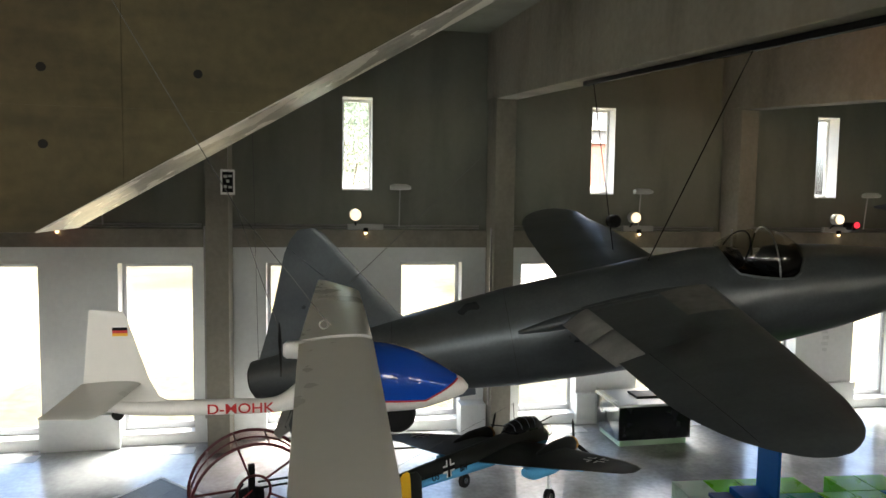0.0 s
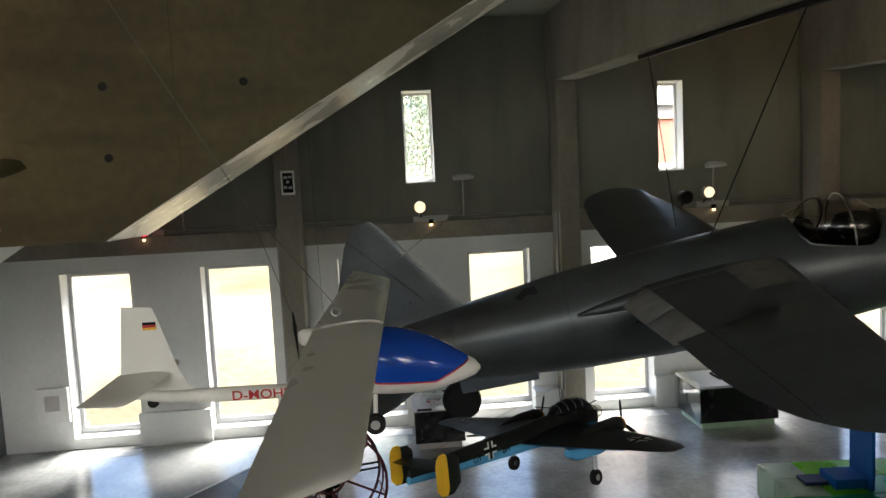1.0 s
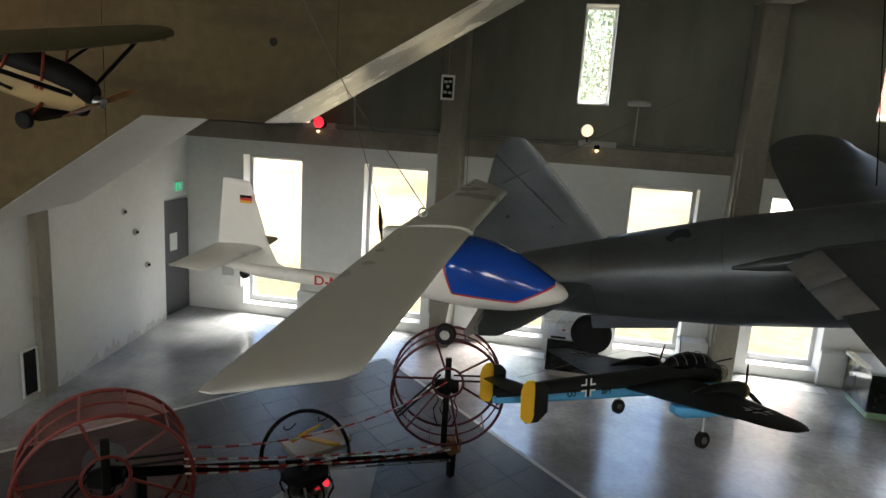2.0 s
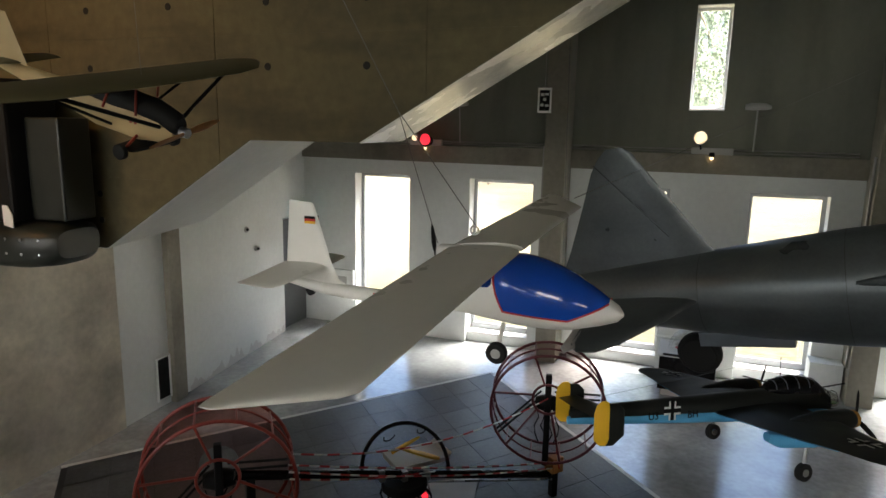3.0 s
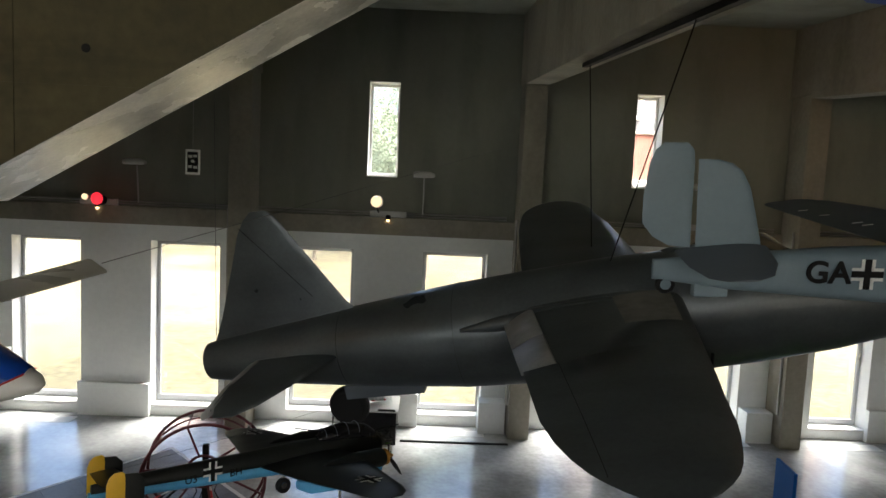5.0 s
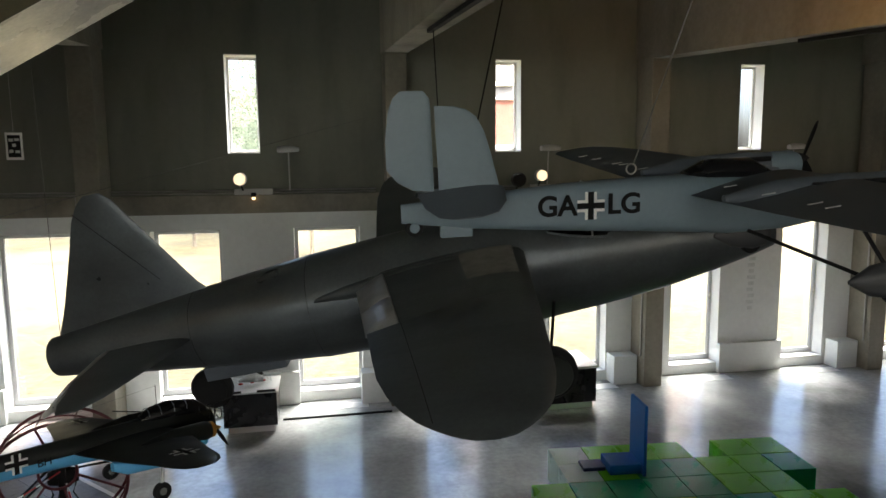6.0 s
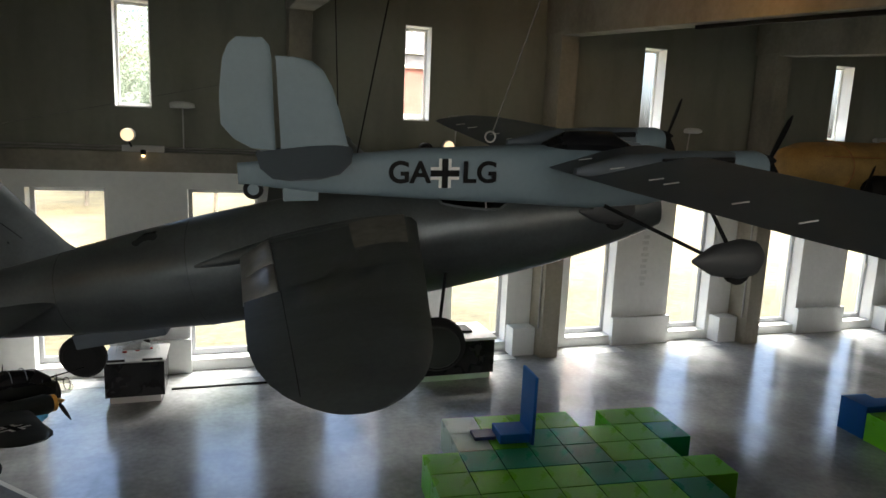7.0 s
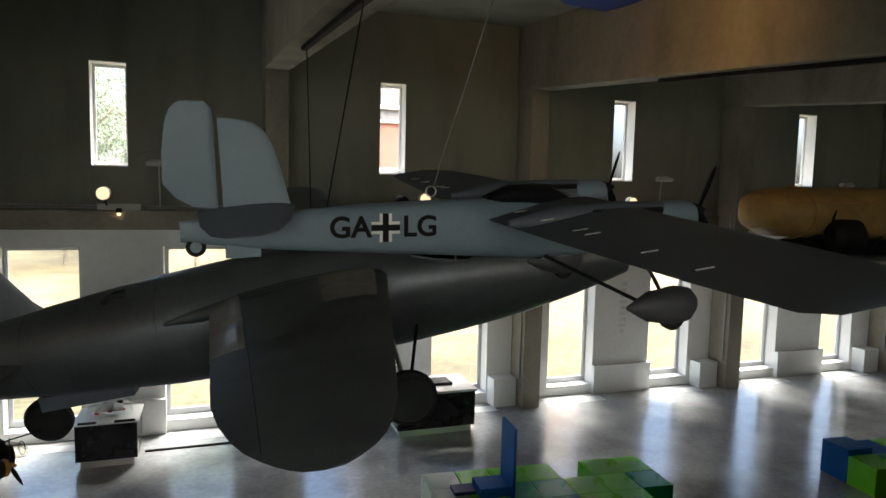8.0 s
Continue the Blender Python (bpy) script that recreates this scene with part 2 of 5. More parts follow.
def foil(le, te, thick, n=9, up=(0, 0, 1)):
    """A wing section as a closed loop between a leading and a trailing edge."""
    le, te, up = Vector(le), Vector(te), Vector(up)
    top, low = [], []
    for i in range(n + 1):
        u = 0.5 - 0.5 * math.cos(math.pi * i / n)
        h = thick * (2.97 * math.sqrt(u) - 1.26 * u - 3.516 * u * u + 2.843 * u ** 3 - 1.015 * u ** 4)
        p = le.lerp(te, u)
        top.append(p + up * h)
        low.append(p - up * h * 0.55)
    return top + low[::-1][1:-1] if n else top


def wing(sections, up=(0, 0, 1)):
    return rings(bmesh.new(), [foil(le, te, th, up=up) for le, te, th in sections])


def tube(bm, pts, r, n=8, closed=False):
    """A round bar along a line of points."""
    pts = [Vector(p) for p in pts]
    loops = []
    count = len(pts)
    for i, p in enumerate(pts):
        a = pts[(i - 1) % count] if closed or i else p
        b = pts[(i + 1) % count] if closed or i < count - 1 else p
        d = (b - a).normalized()
        q = d.to_track_quat("Z", "Y")
        loops.append([p + q @ Vector((r * math.cos(2 * math.pi * k / n), r * math.sin(2 * math.pi * k / n), 0)) for k in range(n)])
    if closed:
        # keep the seam untwisted by walking one reference vector round the loop
        loops = []
        ref = None
        for i, p in enumerate(pts):
            d = (pts[(i + 1) % count] - pts[(i - 1) % count]).normalized()
            if ref is None:
                ref = d.orthogonal()
            ref = (ref - d * ref.dot(d)).normalized()
            side = d.cross(ref)
            loops.append([p + ref * r * math.cos(2 * math.pi * k / n) + side * r * math.sin(2 * math.pi * k / n) for k in range(n)])
        rows = [[bm.verts.new(c) for c in loop] for loop in loops]
        for a, b in zip(rows, rows[1:] + rows[:1]):
            for k in range(n):
                bm.faces.new((a[k], a[(k + 1) % n], b[(k + 1) % n], b[k]))
        return bm
    return rings(bm, loops)


def bar(a, b, r, n=8):
    return tube(bmesh.new(), (a, b), r, n)


def hoop(r, thick, axis="x", centre=(0, 0, 0), n=40):
    pts = []
    for i in range(n):
        a = 2 * math.pi * i / n
        c, s = r * math.cos(a), r * math.sin(a)
        pts.append(Vector(centre) + Vector({"x": (0, c, s), "y": (c, 0, s), "z": (c, s, 0)}[axis]))
    return tube(bmesh.new(), pts, thick, 8, True)


def disc(r, depth, axis="x", centre=(0, 0, 0), n=24, bevel=0.0):
    """A short round drum, its rim eased."""
    e = bevel or min(depth * 0.15, r * 0.2)
    prof = [(-depth / 2, r - e), (-depth / 2 + e, r), (depth / 2 - e, r), (depth / 2, r - e)]
    loops = []
    for h, q in prof:
        loop = []
        for i in range(n):
            a = 2 * math.pi * i / n
            c, s = q * math.cos(a), q * math.sin(a)
            loop.append(Vector(centre) + Vector({"x": (h, c, s), "y": (c, h, s), "z": (c, s, h)}[axis]))
        loops.append(loop)
    return rings(bmesh.new(), loops)


def ball(r, centre=(0, 0, 0), squash=(1, 1, 1), seg=20):
    bm = bmesh.new()
    bmesh.ops.create_uvsphere(bm, u_segments=seg, v_segments=seg // 2, radius=r)
    for v in bm.verts:
        v.co = Vector(centre) + Vector([c * q for c, q in zip(v.co, squash)])
    return bm


def prism(poly, axis, depth, shift=(0, 0)):
    """A flat outline of (a, b) pairs pushed along an axis vector: outline in x, z at y = 0."""
    bm = bmesh.new()
    d = Vector(axis) * depth
    front = [bm.verts.new((a, 0, b)) for a, b in poly]
    back = [bm.verts.new(Vector((a, 0, b)) + d) for a, b in poly]
    bm.faces.new(front)
    bm.faces.new(back[::-1])
    n = len(poly)
    for i in range(n):
        bm.faces.new((front[i], front[(i + 1) % n], back[(i + 1) % n], back[i]))
    return bm


def blade(length, width, thick, hub=0.0, turn=22):
    """One propeller blade standing up along z, twisted."""
    loops = []
    for u in (0.0, 0.12, 0.35, 0.6, 0.85, 1.0):
        w = width * (0.35, 0.7, 1.0, 0.95, 0.7, 0.15)[(0.0, 0.12, 0.35, 0.6, 0.85, 1.0).index(u)]
        a = radians(turn * (1.4 - u))
        z = hub + u * (length - hub)
        loop = []
        for i in range(8):
            b = 2 * math.pi * i / 8
            p = (thick * math.sin(b) * (1 - 0.6 * u), w / 2 * math.cos(b))
            loop.append((p[0] * math.cos(a) + p[1] * math.sin(a), p[1] * math.cos(a) - p[0] * math.sin(a), z))
        loops.append(loop)
    return rings(bmesh.new(), loops)


def lettering(text, size, mat, parent, m, name="lettering", depth=0.0008, bold=0.0):
    cu = bpy.data.curves.new("text", "FONT")
    cu.body, cu.size, cu.extrude, cu.offset = text, size, depth, bold
    cu.align_x, cu.align_y = "CENTER", "CENTER"
    tmp = new("text_source", cu)
    bpy.context.view_layer.update()
    me = bpy.data.meshes.new_from_object(tmp.evaluated_get(bpy.context.evaluated_depsgraph_get()))
    bpy.data.objects.remove(tmp)
    me.materials.clear()
    me.materials.append(mat)
    ob = new(name, me)
    ob.parent = parent
    ob.matrix_local = m
    return ob


def turned(ob, m):
    ob.matrix_local = m
    return ob

# ---- the hall ----
SLOPE = 0.086                          # the roof falls towards the gallery


def roof(y):
    return 7.62 + SLOPE * (y - 13.1)


COLUMNS = [(-0.84, 12.38), (4.22, 12.38), (9.19, 12.38), (14.25, 12.38), (19.3, 12.38)]
UPPER_WINDOWS = [(1.477, 2.035), (6.358, 6.862), (11.46, 11.99), (16.58, 17.13), (21.7, 22.25)]
LOWER_WINDOWS = [(-4.86, -3.71), (-2.35, -1.19), (0.16, 1.24), (2.61, 3.71), (5.0, 6.1), (7.5, 8.6), (10.1, 11.1), (12.6, 13.6), (15.25, 16.2), (17.7, 18.65), (20.3, 21.3)]
CEILING, LEDGE = 7.78, 3.62
FALL = Matrix(((1, 0, 0, 0), (0, 1, 0, 0), (0, SLOPE, 1, -SLOPE * 13.1), (0, 0, 0, 1)))


def pierced(x0, x1, z0, z1, y0, y1, holes):
    """A wall slab with rectangular openings (x0, x1, z0, z1) side by side."""
    bm = bmesh.new()
    x = x0
    for a, b, c, d in holes:
        box(bm, x, a, y0, y1, z0, z1)
        if c > z0:
            box(bm, a, b, y0, y1, z0, c)
        if d < z1:
            box(bm, a, b, y0, y1, d, z1)
        x = b
    box(bm, x, x1, y0, y1, z0, z1)
    return bm


ground = bmesh.new()
bmesh.ops.create_grid(ground, x_segments=40, y_segments=40, size=1500)
for v in ground.verts:
    v.co.z = -0.05
setting("ground", ground, GRASS, "dry yellow grass field outside the hall", "ground")
setting("floor", boxed(-12, 30, -8, 13.6, -0.04, 0.0), FLOOR, "polished grey concrete floor with cloudy stains", "floor")
setting("ceiling", boxed(-12, 30, -8, 13.6, 7.62, 7.92, FALL), UPPER, "flat grey concrete ceiling", "ceiling")
low_holes = [(a - 0.05, b + 0.05, 0.16, 3.27) for a, b in LOWER_WINDOWS]
setting("wall_north_lower", pierced(-7.0, 30, 0, LEDGE, 12.98, 13.42, low_holes), WHITE_WALL, "white painted wall with tall windows", "wall")
up_holes = [(a, b, 4.62, 6.33) for a, b in UPPER_WINDOWS]
setting("wall_north_upper", pierced(-7.0, 30, LEDGE, CEILING, 13.05, 13.42, up_holes), UPPER, "grey rendered upper wall with slit windows", "wall")
setting("trim", boxed(-6.2, 30, 12.9, 13.05, LEDGE - 0.06, LEDGE + 0.26), CONCRETE, "raw concrete ledge band along the wall", "ledge")
setting("wall_east", boxed(29.7, 30, -8, 13.4, 0, CEILING), UPPER, "plain grey end wall", "wall")
setting("wall_south", pierced(-12, 30, 0, CEILING, -8.3, -8, [(a, b, 3.9, 6.5) for a, b in SOUTH]), UPPER, "plain grey wall behind the gallery", "wall")
setting("wall_west", boxed(-12.3, -12, -8, 13.4, 0, CEILING), UPPER, "plain grey end wall", "wall")
setting("gallery_floor", boxed(-2.0, 30, -8, 1.1, 2.45, 2.75), CONCRETE, "concrete gallery slab that overlooks the hall", "floor")

# window fittings
for k, (a, b) in enumerate(LOWER_WINDOWS):
    w = thing("window_%d" % (k + 1), pose(0, 0, 0), "tall white-reveal window with a grey metal frame", "window", "tall windows", "structure")
    y0, y1 = 13.27, 13.33
    for n, q in (("window_frame", (a - 0.05, a + 0.02, y0, y1, 0.2, 3.27)), ("window_frame", (b - 0.02, b + 0.05, y0, y1, 0.2, 3.27)),
                 ("window_frame", (a + 0.02, b - 0.02, y0, y1, 3.19, 3.27)), ("window_frame", (a + 0.02, b - 0.02, y0, y1, 0.2, 0.31))):
        part(n, boxed(*q), FRAME, w)
    part("window_sill", boxed(a - 0.05, b + 0.05, 12.99, 13.42, 0.16, 0.2), REVEAL, w)
    for n, x in (("reveal", a - 0.05), ("reveal", b + 0.045)):
        part(n, boxed(x, x + 0.005, 12.983, 13.27, 0.2, 3.265), REVEAL, w, "white painted window reveal")
    p = part("pane", boxed(a + 0.02, b - 0.02, 13.296, 13.304, 0.31, 3.19), GLASS, w)
    p.visible_shadow = False
    part("handle", boxed(b - 0.01, b + 0.005, 13.235, 13.27, 1.5, 1.62), STEEL, w)
    # thin pale rectangle on the floor before each tall window
    pan = setting("pale_floor_strip", boxed(a + 0.05, b + 0.1, 12.45, 12.75, 0.0, 0.004), PALE, "pale flat strip on the floor before a window", "floor panel")
for k, (a, b) in enumerate(UPPER_WINDOWS):
    w = thing("window_%d" % (k + 12), pose(0, 0, 0), "narrow upright slit window with white reveals", "window", "slit windows", "structure")
    y0, y1 = 13.33, 13.38
    for q in ((a, a + 0.05, y0, y1, 4.63, 6.32), (b - 0.05, b, y0, y1, 4.63, 6.32), (a + 0.05, b - 0.05, y0, y1, 6.27, 6.32), (a + 0.05, b - 0.05, y0, y1, 4.63, 4.69)):
        part("window_frame", boxed(*q), REVEAL, w)
    for q in ((a, a + 0.006, 13.045, y0, 4.63, 6.32), (b - 0.006, b, 13.045, y0, 4.63, 6.32), (a, b, 13.045, y0, 6.314, 6.33), (a, b, 13.045, y1, 4.61, 4.63)):
        part("reveal", boxed(*q), REVEAL, w, "white painted window reveal")
    p = part("pane", boxed(a + 0.05, b - 0.05, 13.352, 13.358, 4.69, 6.27), GLASS, w)
    p.visible_shadow = False

# columns and beams
for k, (x, y) in enumerate(COLUMNS):
    setting("column_%d" % (k + 1), boxed(x, x + 0.38, y, 12.98, 0, 6.36, bevel=0.012), CONCRETE, "square raw concrete column before the window wall", "column")
    setting("column_head_%d" % (k + 1), boxed(x - 0.01, x + 0.39, y - 0.01, 13.05, 6.362, 7.6, bevel=0.01), CONCRETE, "concrete column head under a beam", "column")
    near = 6.6 if k == 0 else -7.9
    setting("beam_%d" % (k + 1), boxed(x - 0.02, x + 0.4, near, y - 0.02, 6.36, 7.62, FALL, bevel=0.012), CONCRETE, "deep raw concrete ceiling beam", "beam")
    if k:
        tagged(part("track_rail", boxed(x + 0.14, x + 0.2, near, 8.75, 6.305, 6.355, FALL), DARK), "black lighting track under a concrete beam", "light track", "light tracks")
        tagged(part("radiator_box", boxed(x - 0.52, x - 0.03, 12.62, 12.975, 0, 0.58, bevel=0.008), WHITE_WALL), "white painted boxing beside a column", "wall box", "wall boxes")
    pipe = bmesh.new()
    tube(pipe, ((x - 0.026, y + 0.12, 0.6), (x - 0.026, y + 0.12, 3.95)), 0.022)
    tagged(part("conduit", pipe, PIPE, smooth=True), "thin grey conduit running up a column", "conduit", "conduits")
for a, b in ((-3.71, -2.35), (1.24, 2.61), (6.1, 7.5), (11.1, 12.6), (16.2, 17.7)):
    tagged(part("plinth", boxed(a + 0.03, b - 0.03, 12.86, 12.975, 0, 0.62, bevel=0.008), WHITE_WALL), "projecting white plinth under a window pier", "plinth", "plinths")
for (xa, _), (xb, _) in zip([(-6.0, 0)] + COLUMNS, COLUMNS):
    pipe = bmesh.new()
    for z in (3.92, 3.965):
        tube(pipe, ((xa + 0.35, 12.95, z), (xb - 0.15, 12.95, z)), 0.017)
    tagged(part("wall_conduit", pipe, PIPE, smooth=True), "pair of thin conduits along the concrete ledge", "conduit", "wall conduits")

# ---- the folded concrete wall and the side wall ----
FOLD = [(-5.75, 2.98), (-3.75, 3.05), (-2.0, 4.16), (-0.93, 4.17), (4.13, 7.15), (-5.75, 7.15)]


def clipped(poly, lo, hi, axis):
    for sign, limit in ((1, lo), (-1, hi)):
        out = []
        for p, q in zip(poly, poly[1:] + poly[:1]):
            dp, dq = sign * (p[axis] - limit), sign * (q[axis] - limit)
            if dp >= 0:
                out.append(p)
            if (dp < 0) != (dq < 0):
                t = dp / (dp - dq)
                out.append((p[0] + t * (q[0] - p[0]), p[1] + t * (q[1] - p[1])))
        poly = out
        if len(poly) < 3:
            return []
    return poly


away = Vector((-0.21, 0.98, 0))
wall = thing("wall_folded", pose(0, 5.66, 0), "raw concrete wall with a zigzag lower edge and round tie holes", "wall", "", "structure")
shift = Matrix.Translation((0, 0.008, 0))
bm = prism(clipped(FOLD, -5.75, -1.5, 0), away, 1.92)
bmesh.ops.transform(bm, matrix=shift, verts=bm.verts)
part("wall_core", bm, DIM_CONCRETE, wall)
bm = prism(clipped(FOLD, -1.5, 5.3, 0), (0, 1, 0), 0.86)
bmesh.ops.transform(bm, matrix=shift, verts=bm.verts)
part("wall_core", bm, DIM_CONCRETE, wall)
bm = prism([(-5.75, 2.972), (-3.75, 3.042), (-2.0, 4.152), (-2.0, 4.158), (-3.75, 3.048), (-5.75, 2.978)], away, 1.89)
bmesh.ops.transform(bm, matrix=shift, verts=bm.verts)
part("soffit", bm, WHITE_WALL, wall, "white plastered sloping soffit")
bm = prism([(-0.925, 4.164), (4.1, 7.124), (4.1, 7.13), (-0.925, 4.17)], (0, 1, 0), 0.85)
bmesh.ops.transform(bm, matrix=shift, verts=bm.verts)
part("soffit", bm, SOFFIT, wall, "pale glossy painted sloping soffit")
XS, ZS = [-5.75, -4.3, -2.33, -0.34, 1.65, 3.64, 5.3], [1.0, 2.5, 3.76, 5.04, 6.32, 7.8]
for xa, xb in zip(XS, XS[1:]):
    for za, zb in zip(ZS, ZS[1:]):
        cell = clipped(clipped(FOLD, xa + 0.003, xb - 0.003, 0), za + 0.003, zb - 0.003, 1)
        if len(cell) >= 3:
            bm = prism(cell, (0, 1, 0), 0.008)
            part("wall_panel", bm, DIM_CONCRETE, wall)
TIES = []
for col, xs in enumerate((-3.79, -2.82, -1.79, -0.855, 0.165, 1.15, 2.2, 3.2)):
    for z in (3.33, 3.59, 4.12, 4.78, 5.302, 6.06, 6.58, 7.3):
        edge = 4.16 + (xs + 0.93) * 0.589 if xs > -0.93 else (4.16 if xs > -2 else 4.16 + (xs + 2.0) * 0.635)
        if z < edge + 0.15 or (z < 4.7 and xs > -2.5) or (xs > -3.5 and z < 4) or (z == 4.12 and xs < -3):
            continue
        TIES.append((xs, z))
hole = None
for xs, z in TIES:
    if hole is None:
        bm = disc(0.032, 0.006, "y", (0, 0, 0), 14)
        hole = part("tie_hole", bm, DARK, wall, "dark round formwork tie hole")
        hole.location = (xs, -0.001, z)
    else:
        o = new("tie_hole", hole.data)
        o.parent = wall
        o.location = (xs, -0.001, z)

def strip(pts, z0, z1, thick=0.3):
    bm = bmesh.new()
    for (xa, ya), (xb, yb) in zip(pts, pts[1:]):
        q = [(xa, ya), (xb, yb), (xb - thick, yb), (xa - thick, ya)]
        lo = [bm.verts.new((x, y, z0)) for x, y in q]
        hi = [bm.verts.new((x, y, z1)) for x, y in q]
        bm.faces.new(lo[::-1])
        bm.faces.new(hi)
        for i in range(4):
            bm.faces.new((lo[i], lo[(i + 1) % 4], hi[(i + 1) % 4], hi[i]))
    return bm


setting("wall_side_near", strip([(-5.35, 1.1), (-5.55, 7.37)], 0, CEILING), LIT_CONCRETE, "raw concrete side wall", "wall")
setting("wall_side_panel", strip([(-5.58, 7.37), (-5.63, 8.32)], 0, 4.6), WHITE_WALL, "smooth white side wall panel", "wall")
setting("pilaster", strip([(-5.52, 8.32), (-5.55, 8.6)], 0, 4.6), CONCRETE, "flat concrete pilaster in the white side wall", "pilaster")
setting("wall_side_far", strip([(-5.62, 8.6), (-6.03, 12.0)], 0, 4.6), WHITE_WALL, "white plaster side wall, flaking along the floor", "wall")
setting("wall_side_over_door", strip([(-6.03, 12.0), (-6.13, 12.98)], 2.36, 4.6), WHITE_WALL, "white wall over the exit door", "wall")
setting("door_recess", boxed(-7.0, -6.7, 11.9, 13.0, 0, 2.5), DOOR, "dark back of the door recess", "wall")
setting("wall_side_upper", strip([(-5.75, 7.5), (-6.2, 13.05)], 4.6, CEILING), UPPER, "grey upper side wall", "wall")

# ---- the grey jet ----
def body_frame(origin, heading, pitch, bank):
    h, p, b = radians(heading), radians(pitch), radians(bank)
    fwd = Vector((math.cos(p) * math.cos(h), math.cos(p) * math.sin(h), math.sin(p)))
    left = Vector((-math.sin(h), math.cos(h), 0))
    up = fwd.cross(left)
    l2, u2 = left * math.cos(b) + up * math.sin(b), up * math.cos(b) - left * math.sin(b)
    m = Matrix((fwd, l2, u2)).transposed().to_4x4()
    m.translation = origin
    return m


JET = body_frame((0.345, 8.0, 2.45), -14.5, 11.3, 10)
jet = thing("jet_aircraft", JET, "dark grey early jet aircraft hung nose-up on cables", "aircraft")
inv = JET.inverted()
SPINE = [(0.0, 0.0, 0.19, 0.205), (0.5, 0.0, 0.26, 0.27), (1.0, 0.0, 0.32, 0.335), (1.64, 0.0, 0.385, 0.405), (2.3, 0.0, 0.44, 0.47), (2.83, 0.0, 0.48, 0.52), (3.6, 0.01, 0.50, 0.55),
         (4.3, 0.02, 0.50, 0.57), (4.9, 0.02, 0.49, 0.57), (5.5, 0.0, 0.45, 0.52), (6.1, -0.03, 0.38, 0.44), (6.6, -0.05, 0.31, 0.34), (6.95, -0.06, 0.25, 0.26), (7.15, -0.06, 0.2, 0.21)]


def spine(x):
    """Section of the jet's body at x: centre height, half width, half height."""
    for p, q in zip(SPINE, SPINE[1:]):
        if p[0] <= x <= q[0]:
            u = (x - p[0]) / (q[0] - p[0])
            return [p[i] + u * (q[i] - p[i]) for i in (1, 2, 3)]
    return list(SPINE[-1][1:])


SILL = [(5.04, 0.58), (5.06, 0.46), (5.12, 0.38), (5.3, 0.32), (5.5, 0.27), (5.62, 0.25), (5.7, 0.29), (5.78, 0.38), (5.82, 0.47)]


def sill(x):
    """Height of the cockpit opening's edge at x."""
    for (xa, za), (xb, zb) in zip(SILL, SILL[1:]):
        if xa <= x <= xb:
            return za + (x - xa) / (xb - xa) * (zb - za)
    return 9.0


def opened(shrink, xs, n):
    """The body's skin along xs with the cockpit opening cut out of it."""
    bm = hull([(x, spine(x)[0], spine(x)[1] * shrink, spine(x)[2] * shrink) for x in xs], n)
    bmesh.ops.delete(bm, geom=[f for f in bm.faces if f.calc_center_median().z > sill(f.calc_center_median().x)], context="FACES")
    return bm


LONG = [q[0] for q in SPINE if q[0] < 5.0] + [5.0 + 0.0125 * k for k in range(69)] + [q[0] for q in SPINE if q[0] > 5.9]
part("fuselage", opened(1.0, LONG, 120), JET_GREY, jet, smooth=True)
part("cockpit_tub", opened(0.95, [5.0 + 0.02 * k for k in range(43)], 96), DARK, jet, "dark open cockpit", smooth=True)
for sgn in (-1, 1):
    rim = []
    for x, z in SILL:
        zc, ry, rz = spine(x)
        rim.append((x, sgn * ry * math.sqrt(max(0.0, 1 - ((z - zc) / rz) ** 2)), z))
    part("cockpit_rim", tube(bmesh.new(), rim, 0.012, 8), JET_GREY, jet, smooth=True)
part("intake", disc(0.17, 0.05, "x", (7.14, 0, -0.06)), DARK, jet, "dark round nose intake")
part("nozzle", hull([(-0.03, 0, 0.15, 0.16), (0.05, 0, 0.15, 0.16)], 24), DARK, jet, "dark jet nozzle")
for s in (1.62, 2.83):
    k = [q for q in SPINE if abs(q[0] - s) < 0.03][0]
    bm = bmesh.new()
    tube(bm, [(s, (k[2] + 0.0015) * math.cos(a * math.pi / 24), k[1] + (k[3] + 0.0015) * math.sin(a * math.pi / 24)) for a in range(48)], 0.0022, 6, True)
    part("panel_seam", bm, NACELLE, jet)


def local(x, y, dz=0.0):
    z = 3.59 + 0.2 * (x - 4.726) + 0.152 * (y - 6.388) + dz
    return inv @ Vector((x, y, z))


NEAR = [((le, y), (te, y), th) for y, le, te, th in (
    (6.75, 4.9, 3.55, 0.085), (6.3, 4.8, 3.55, 0.08), (5.8, 4.69, 3.55, 0.075), (5.42, 4.61, 3.55, 0.07), (5.41, 4.608, 3.34, 0.07),
    (5.0, 4.52, 3.34, 0.065), (4.7, 4.45, 3.345, 0.06), (4.45, 4.395, 3.385, 0.055), (4.25, 4.345, 3.445, 0.05), (4.1, 4.29, 3.51, 0.044),
    (4.0, 4.245, 3.575, 0.038), (3.92, 4.195, 3.635, 0.03), (3.85, 4.125, 3.7, 0.022), (3.8, 4.05, 3.765, 0.014), (3.765, 3.97, 3.86, 0.005))]
secs = [(local(*le), local(*te), th) for le, te, th in NEAR]
part("wing", wing(secs), JET_GREY, jet, smooth=True)


def across(x, y):
    """The same place on the far wing, which stands higher."""
    d = 6.9 - y
    return inv @ Vector((x + 0.167 * d, 6.9 + d, 3.53 + 0.138 * (x - 4.0) + 0.245 * d))


